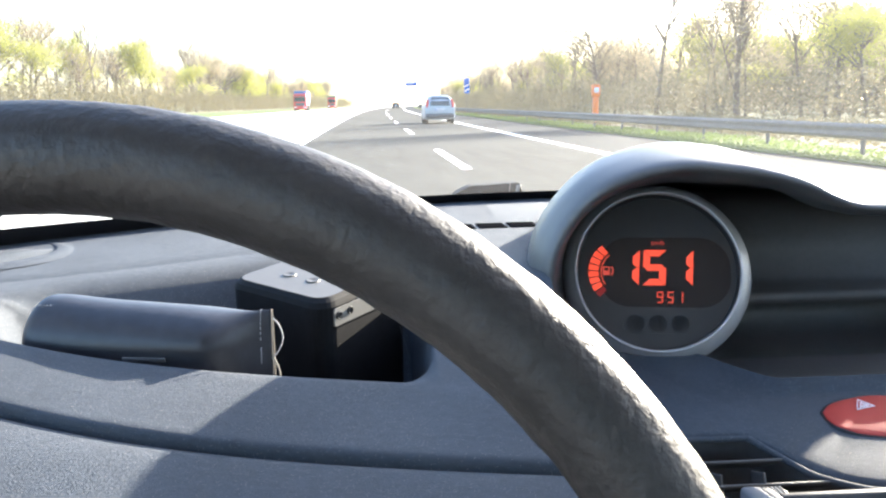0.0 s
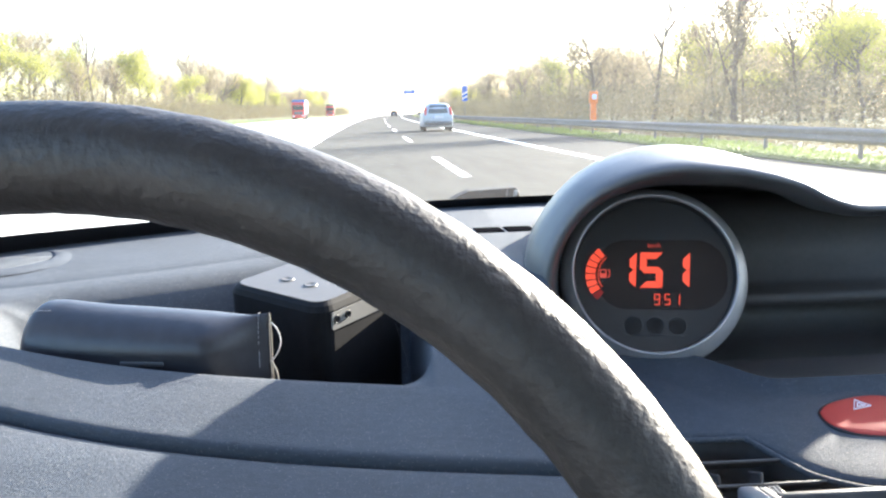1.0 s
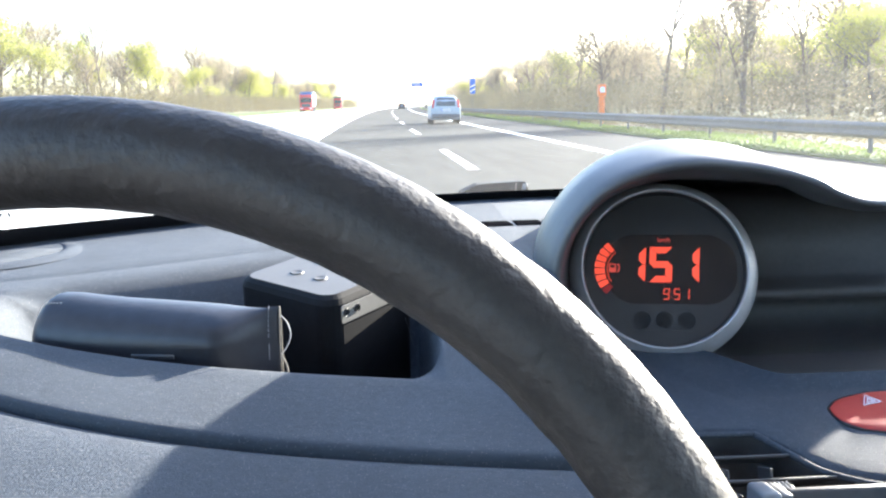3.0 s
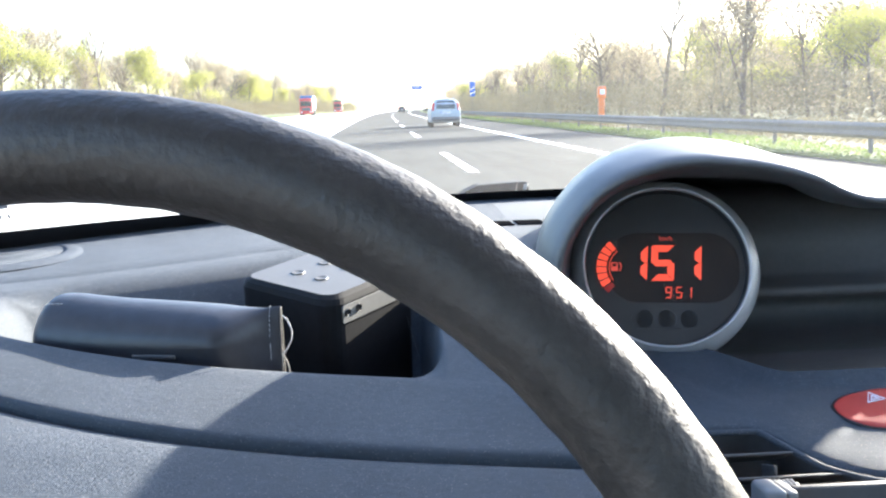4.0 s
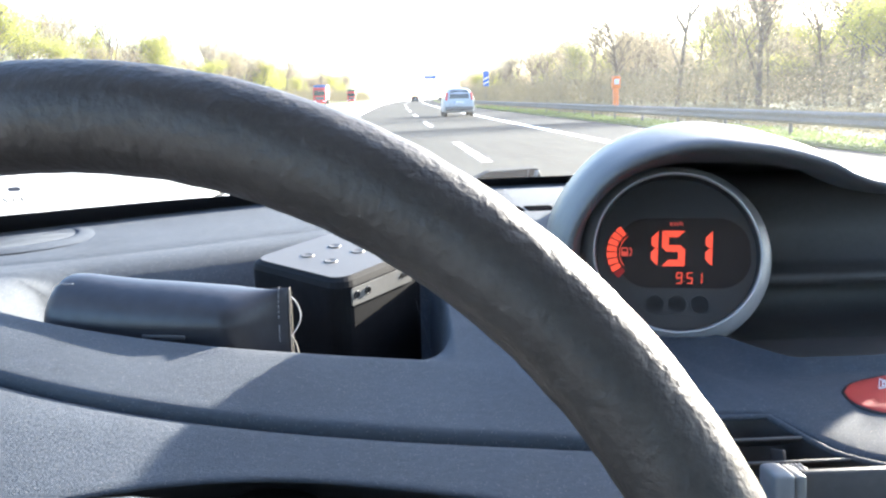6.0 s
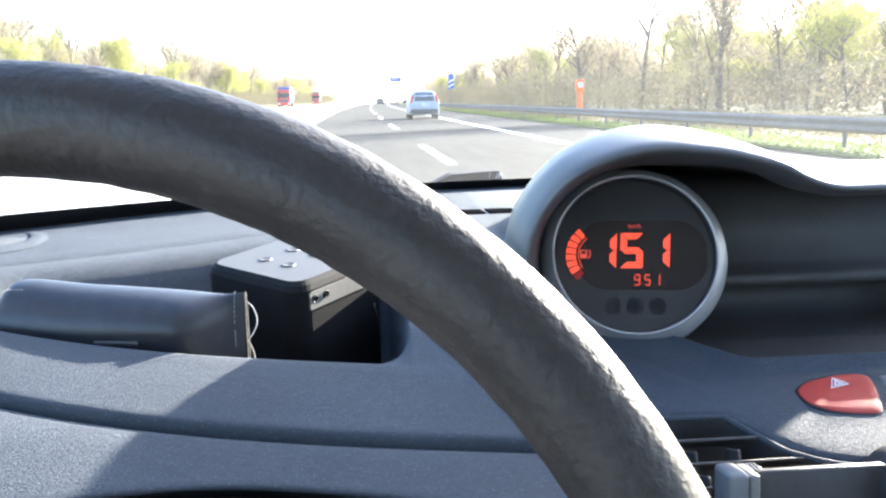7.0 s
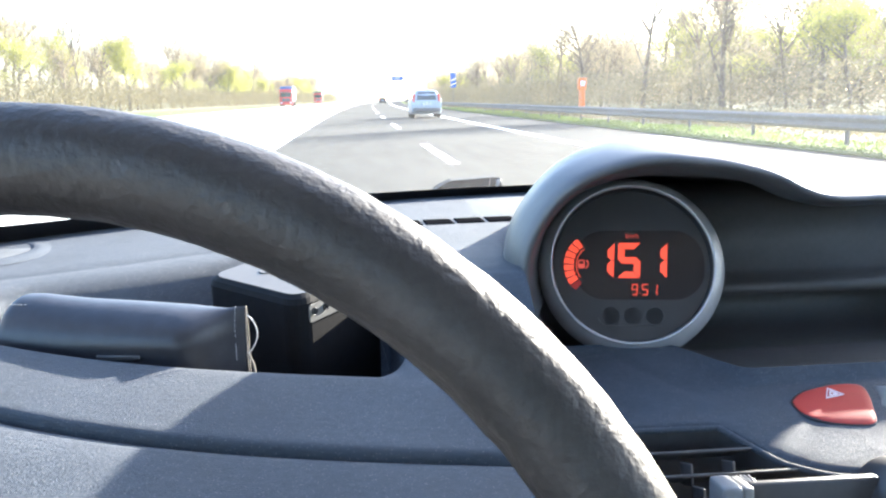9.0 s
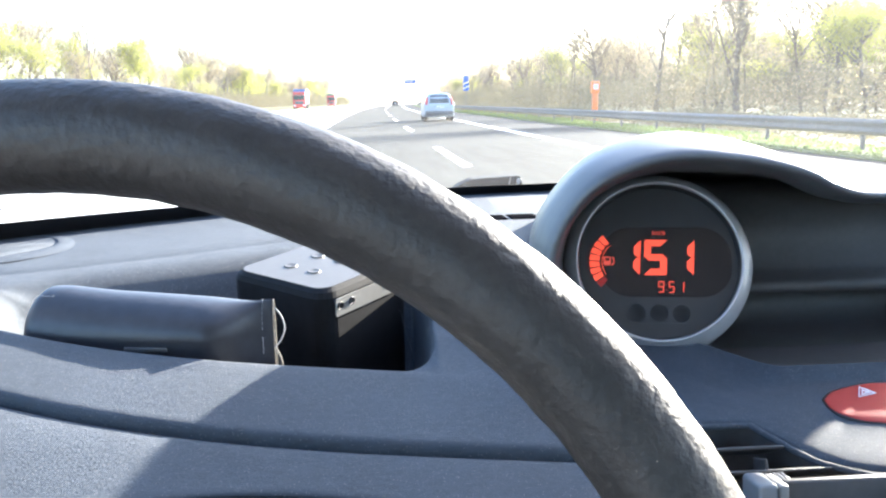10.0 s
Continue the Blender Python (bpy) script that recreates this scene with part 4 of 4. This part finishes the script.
def branches(rng, h, spread, thick, depth, bare):
    """Limb lines (points and radii) and twig tips of a tree h high."""
    lines, tips = [], []

    def grow(p, way, length, radius, level):
        pts, radii = [p.copy()], [radius]
        n = 4 if level == 0 else 3
        for k in range(n):
            way = (way + Vector((rng.uniform(-1, 1), rng.uniform(-1, 1), rng.uniform(-0.2, 0.5))) * (0.10 if level == 0 else 0.22)).normalized()
            p = p + way * length / n
            pts.append(p.copy())
            radii.append(max(0.008, radius * (1 - 0.75 * (k + 1) / n)))
        lines.append((pts, radii, level))
        if level >= depth:
            tips.extend(pts[1:])
            return
        kids = rng.randint(9, 12) if level == 0 else rng.randint(3, 4)
        for k in range(kids):
            u = rng.uniform(0.10, 1.0) if level == 0 else rng.uniform(0.3, 1.0)
            i = min(n - 1, int(u * n))
            start = pts[i].lerp(pts[i + 1], u * n - i)
            a = rng.uniform(0, 2 * math.pi)
            out = Vector((math.cos(a), math.sin(a), 0))
            grow(start, (way * 0.55 + out * spread + Vector((0, 0, 0.35))).normalized(), length * rng.uniform(0.36, 0.56) * (1.15 - 0.5 * u if level == 0 else 1), radius * 0.45, level + 1)
        tips.append(pts[-1])

    grow(Vector((0, 0, -0.1)), Vector((0, 0, 1)), h * 0.72, thick, 0)
    return lines, tips


def tree(name, seed, h, spread, leaf_mat, per_tip, leaf_size, label, thick=0.16, depth=2):
    rng = random.Random(seed)
    root = thing(name, (0, -300 - 10 * seed, 0), label, "tree", "roadside trees")
    lines, tips = branches(rng, h, spread, thick, depth, False)
    wood = join([tube(p, r, 6 if lv == 0 else 4, False) for p, r, lv in lines])
    ob = mesh_object("trunk", wood, BARK)
    ob.parent = root
    verts, faces = [], []
    for tip in tips:
        for _ in range(per_tip):
            c = tip + Vector((rng.gauss(0, 1), rng.gauss(0, 1), rng.gauss(0, 0.8))) * h * 0.06
            s = leaf_size * rng.uniform(0.5, 1.3)
            a = Vector((rng.uniform(-1, 1), rng.uniform(-1, 1), rng.uniform(-1, 1))).normalized()
            b = a.orthogonal().normalized()
            i = len(verts)
            verts += [c - a * s, c + b * s * 0.45, c + a * s, c - b * s * 0.45]
            faces.append((i, i + 1, i + 2, i + 3))
    me = bpy.data.meshes.new("crown")
    me.from_pydata(verts, [], faces)
    me.materials.append(leaf_mat)
    crown = new("crown", me)
    crown.parent = root
    return root


kinds = [
    tree("bare_tree", 1, 10, 0.75, BUDS, 5, 0.07, "tall roadside tree with bare budding twigs", depth=3),
    tree("bare_tree", 2, 11, 0.6, BUDS, 5, 0.07, "tall roadside tree with bare budding twigs", depth=3),
    tree("bare_tree", 3, 9, 0.9, BUDS, 8, 0.075, "roadside tree with pale brown buds", depth=3),
    tree("leafing_tree", 4, 8, 0.9, BUDS_GREEN, 13, 0.08, "roadside tree in fresh yellow-green leaf", depth=3),
    tree("leafing_tree", 5, 7, 1.0, BUDS_GREEN, 13, 0.08, "low tree in fresh yellow-green leaf", depth=3),
]
rng = random.Random(7)


def plant(kind, x, y, scale):
    return copy_thing(kinds[kind], Matrix.Translation((x, y, 0.0)) @ Matrix.Rotation(rng.uniform(0, 6.28), 4, "Z") @ Matrix.Diagonal((scale, scale, scale * rng.uniform(0.9, 1.1), 1)))


# wood along the right-hand verge
for k in range(60):
    y = 36 + 5.5 * k + rng.uniform(-2.5, 2.5)
    x = rng.uniform(20, 28) + bend(y)
    plant(rng.choice((0, 1, 2, 0, 1, 3)), x, y, rng.uniform(0.72, 1.0) * (1 + 0.1 * ease(60, 200, y)))
for k in range(36):
    y = 44 + 10 * k + rng.uniform(-3, 3)
    plant(rng.choice((1, 2, 3, 4, 2)), rng.uniform(29, 40) + bend(y), y, rng.uniform(0.85, 1.2))
for k in range(80):
    y = rng.uniform(38, 190)
    plant(rng.choice((0, 1, 2, 2, 3, 4)), rng.uniform(24, 58) + bend(y), y, rng.uniform(0.8, 1.2))
for kind, x, y, size in ((2, 18.4, 43, 1.15), (0, 18.8, 57, 1.1), (2, 19.2, 74, 1.2)):
    plant(kind, x, y, size)
# wood beyond the oncoming traffic
for k in range(60):
    y = rng.uniform(75, 420)
    plant(rng.choice((0, 1, 2, 0, 3)), -rng.uniform(44, 62) + bend(y) * 0.6, y, rng.uniform(1.3, 1.8))
for k in range(70):
    y = 70 + 6.5 * k + rng.uniform(-3, 3)
    plant(rng.choice((0, 1, 2, 2, 3, 4)), -rng.uniform(36, 46) + bend(y) * 0.6, y, rng.uniform(1.2, 1.75))


def thicket(name, x0, x1, y0, y1, count, height, mat, label, seed, size=(0.05, 0.14)):
    """Uncountable undergrowth as many small leaves over hummocks."""
    r = random.Random(seed)
    verts, faces = [], []
    for _ in range(count):
        y = r.uniform(y0, y1)
        x = r.uniform(x0, x1) + bend(y)
        top = height * (0.45 + 0.55 * abs(noise.noise(Vector((x * 0.25, y * 0.12, seed)))) * 2)
        c = Vector((x, y, top * r.random() ** 0.7))
        s = r.uniform(*size)
        a = Vector((r.uniform(-1, 1), r.uniform(-1, 1), r.uniform(-0.6, 1))).normalized()
        b = a.orthogonal().normalized()
        i = len(verts)
        verts += [c - a * s, c + b * s * 0.4, c + a * s, c - b * s * 0.4]
        faces.append((i, i + 1, i + 2, i + 3))
    me = bpy.data.meshes.new(name)
    me.from_pydata(verts, [], faces)
    me.materials.append(mat)
    return tagged(new(name, me), label, "undergrowth", kind="stuff")


thicket("undergrowth", 15.5, 24, 26, 380, 110000, 4.2, SCRUB, "olive scrub under the roadside trees", 11, (0.06, 0.16))
thicket("undergrowth", -42, -33, 60, 520, 110000, 6.0, SCRUB, "olive scrub beyond the oncoming lanes", 12, (0.08, 0.22))
thicket("verge_grass", 8.5, 10.6, 6, 90, 30000, 0.13, GRASS, "ragged spring grass on the verge", 13, (0.02, 0.06))


thicket("brush", 10.6, 16.5, 8, 160, 90000, 0.55, SCRUB, "low brown-green brush behind the crash barrier", 14, (0.04, 0.10))
thicket("undergrowth", 29, 44, 34, 260, 130000, 7.5, BUDS, "pale brown thicket deep in the roadside wood", 15, (0.10, 0.24))
thicket("undergrowth", 46, 64, 40, 330, 70000, 9.0, BUDS, "far pale thicket behind the roadside wood", 16, (0.2, 0.4))


# ---- traffic, standing where it is for most of the way ----
def van_section(y, half, low, belt, roof, top_half):
    return [(-half * 0.92, low), (-half, low + 0.12), (-half, belt - 0.1), (-half * 0.985, belt), (-top_half, roof - 0.10), (-top_half * 0.82, roof - 0.02), (0, roof + 0.015), (top_half * 0.82, roof - 0.02), (top_half, roof - 0.10), (half * 0.985, belt), (half, belt - 0.1), (half, low + 0.12), (half * 0.92, low)]


def passenger_car(name, m, paint, label, roof=1.58, tall=True):
    car = thing(name, m, label, "car")

    def add(pname, bm, mat, lab="", smooth=True, under=None):
        ob = mesh_object(pname, bm, mat, smooth)
        ob.parent = under or car
        return tagged(ob, lab)

    stations_ = [(-2.05, 0.76, 0.42, 0.95, roof - 0.62, 0.70), (-2.02, 0.82, 0.30, 0.98, roof - 0.25, 0.66), (-1.85, 0.845, 0.25, 1.0, roof - 0.03, 0.60), (-1.4, 0.845, 0.22, 1.0, roof, 0.60), (-0.3, 0.85, 0.2, 0.98, roof + 0.01, 0.60), (0.45, 0.85, 0.2, 0.96, roof - 0.05, 0.60), (1.15, 0.85, 0.2, 0.98, 1.08, 0.68), (1.75, 0.82, 0.22, 0.86, 0.92, 0.66), (2.08, 0.72, 0.3, 0.68, 0.72, 0.60)]
    rows = [[Vector((x, y, z)) for x, z in van_section(y, h, lo, be, ro, th)] for y, h, lo, be, ro, th in stations_]
    add("body", cap(grid(rows, closed_v=True)), paint, "painted body")
    add("rear_window", plate([(-0.55, 0), (0.55, 0), (0.50, 0.40), (0.44, 0.46), (-0.44, 0.46), (-0.50, 0.40)], 0.02, pose(0, -2.055, 1.0, 79)), CAR_GLASS, "dark rear window", False)
    add("bumper", box((1.56, 0.16, 0.22), 0.05, 2, pose(0, -2.03, 0.46)), BUMPER, "dark grey rear bumper")
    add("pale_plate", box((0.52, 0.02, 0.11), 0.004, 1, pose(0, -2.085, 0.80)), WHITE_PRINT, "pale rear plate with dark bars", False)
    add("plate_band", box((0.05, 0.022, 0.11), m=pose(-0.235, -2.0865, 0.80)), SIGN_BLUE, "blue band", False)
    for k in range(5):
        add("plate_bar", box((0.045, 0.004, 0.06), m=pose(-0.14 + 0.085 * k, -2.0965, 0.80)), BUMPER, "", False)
    for s in (-1, 1):
        add("tail_lamp", box((0.13, 0.14, 0.44), 0.03, 2, pose(s * 0.70, -2.0, 1.12, -9, s * -8)), TAIL_RED, "upright red tail lamp")
        add("side_window", box((0.02, 1.9, 0.36), 0.01, 1, pose(s * 0.735, -0.7, 1.24, 0, s * -21)), CAR_GLASS, "", False)
        add("door_mirror", box((0.2, 0.12, 0.15), 0.04, 2, pose(s * 0.93, 0.62, 1.02)), BUMPER)
        add("roof_rail", tube([(s * 0.55, -1.7, roof + 0.0), (s * 0.55, -1.5, roof + 0.06), (s * 0.55, 0.1, roof + 0.06), (s * 0.55, 0.3, roof - 0.01)], 0.02, 6), BUMPER)
        for y in (-1.25, 1.3):
            w = add("wheel", revolve([(0.16, -0.1), (0.29, -0.1), (0.315, -0.07), (0.315, 0.07), (0.29, 0.1), (0.16, 0.1)], Matrix.Translation((s * 0.74, y, 0.315)) @ pose(0, 0, 0, 0, 90, 0), 28), TYRE, "black tyre")
            add("rim", revolve([(0.0, 0.09), (0.06, 0.1), (0.16, 0.085), (0.18, 0.1)], Matrix.Translation((s * 0.74, y, 0.315)) @ pose(0, 0, 0, 0, 90 * s, 0), 24), STEEL, "", True, w)
    return car


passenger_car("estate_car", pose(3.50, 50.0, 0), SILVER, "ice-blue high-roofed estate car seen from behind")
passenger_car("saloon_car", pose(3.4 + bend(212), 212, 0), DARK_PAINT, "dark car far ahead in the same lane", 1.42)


def lorry(m, tarp, label):
    truck = thing("lorry", m, label, "lorry")

    def add(pname, bm, mat, lab="", smooth=False):
        ob = mesh_object(pname, bm, mat, smooth)
        ob.parent = truck
        return tagged(ob, lab)

    add("cab", box((2.45, 2.2, 2.75), 0.18, 3, pose(0, -1.0, 2.0)), LORRY_RED, "red cab", True)
    add("windscreen", box((2.15, 0.06, 0.85), 0.05, 2, pose(0, -2.09, 2.25)), CAR_GLASS, "dark windscreen")
    add("sun_visor", box((2.2, 0.25, 0.12), 0.03, 1, pose(0, -2.2, 2.78)), BUMPER)
    add("bumper", box((2.45, 0.3, 0.5), 0.08, 2, pose(0, -2.05, 0.62)), LORRY_RED)
    add("grille", box((1.7, 0.06, 0.6), 0.03, 1, pose(0, -2.11, 1.3)), BUMPER)
    add("trailer", box((2.5, 12.5, 2.75), 0.05, 1, pose(0, 6.9, 2.55)), tarp, "tarpaulin trailer")
    add("chassis", box((0.9, 14.5, 0.3), 0.02, 1, pose(0, 5.6, 0.95)), BUMPER)
    for s in (-1, 1):
        add("headlamp", box((0.4, 0.05, 0.2), 0.03, 1, pose(s * 0.9, -2.2, 0.75)), WHITE_PRINT)
        add("mirror", box((0.12, 0.2, 0.5), 0.03, 1, pose(s * 1.35, -1.95, 2.3)), BUMPER)
        for y in (-1.1, 1.9, 9.5, 10.8, 12.1):
            add("wheel", revolve([(0.0, 0.12), (0.28, 0.12), (0.3, 0.15), (0.5, 0.15), (0.5, -0.15), (0.3, -0.15)], Matrix.Translation((s * 1.05, y, 0.5)) @ pose(0, 0, 0, 0, 90, 0), 24), TYRE, "", True)
    return truck


lorry(pose(-15.0, 172, 0, 0, 0, 2), LORRY_BLUE, "red lorry with a blue tarpaulin coming the other way")
lorry(pose(-13.6, 265, 0, 0, 0, 2), LORRY_GREEN, "red lorry with a green tarpaulin coming the other way")

# blue and white striped countdown marker beside the rail
marker = thing("countdown_marker", (11.5, 100, 0), "blue countdown marker with white slanting stripes", "road sign")
MX = 11.0 + bend(100)
part("post", tube([(MX, 100.1, -0.05), (MX, 100.1, 2.6)], 0.04, 8), STEEL, marker)
part("board", box((0.62, 0.05, 1.7), 0.02, 1, pose(MX, 100, 3.1)), SIGN_BLUE, marker, "blue board", smooth=False)
for z in (2.62, 3.12):
    part("stripe", plate([(-0.30, -0.22), (0.30, 0.08), (0.30, 0.26), (-0.30, -0.04)], 0.01, pose(MX, 99.972, z, 90)), WHITE_PRINT, marker, "white slanting stripe", smooth=False)
# blue gantry sign far ahead, orange emergency phone
gantry = thing("gantry_sign", (14, 300, 0), "far blue motorway sign on a tall post arm", "road sign")
part("board", box((4.0, 0.15, 1.5), 0.05, 1, pose(12.0, 300, 8.0)), SIGN_BLUE, gantry, smooth=False)
part("sign_bar", box((2.6, 0.05, 0.25), m=pose(11.6, 299.9, 8.2)), WHITE_PRINT, gantry, smooth=False)
part("pole", tube([(18, 300.2, -0.05), (18, 300.2, 7.6), (17.2, 300.2, 8.0), (11, 300.2, 8.0)], 0.14, 8), STEEL, gantry)
phone = thing("emergency_phone", (11.3, 45, 0), "orange roadside emergency phone post", "emergency phone")
part("column", box((0.28, 0.24, 1.35), 0.04, 2, pose(11.3, 44, 0.68)), PHONE_ORANGE, phone)
part("head", box((0.40, 0.34, 0.62), 0.05, 2, pose(11.3, 44, 1.66)), PHONE_ORANGE, phone)
part("panel", box((0.24, 0.03, 0.26), 0.02, 1, pose(11.3, 43.83, 1.70)), WHITE_PRINT, phone, "pale speaking panel")
for ob in kinds:
    for child in ob.children:
        bpy.data.objects.remove(child)
    bpy.data.objects.remove(ob)
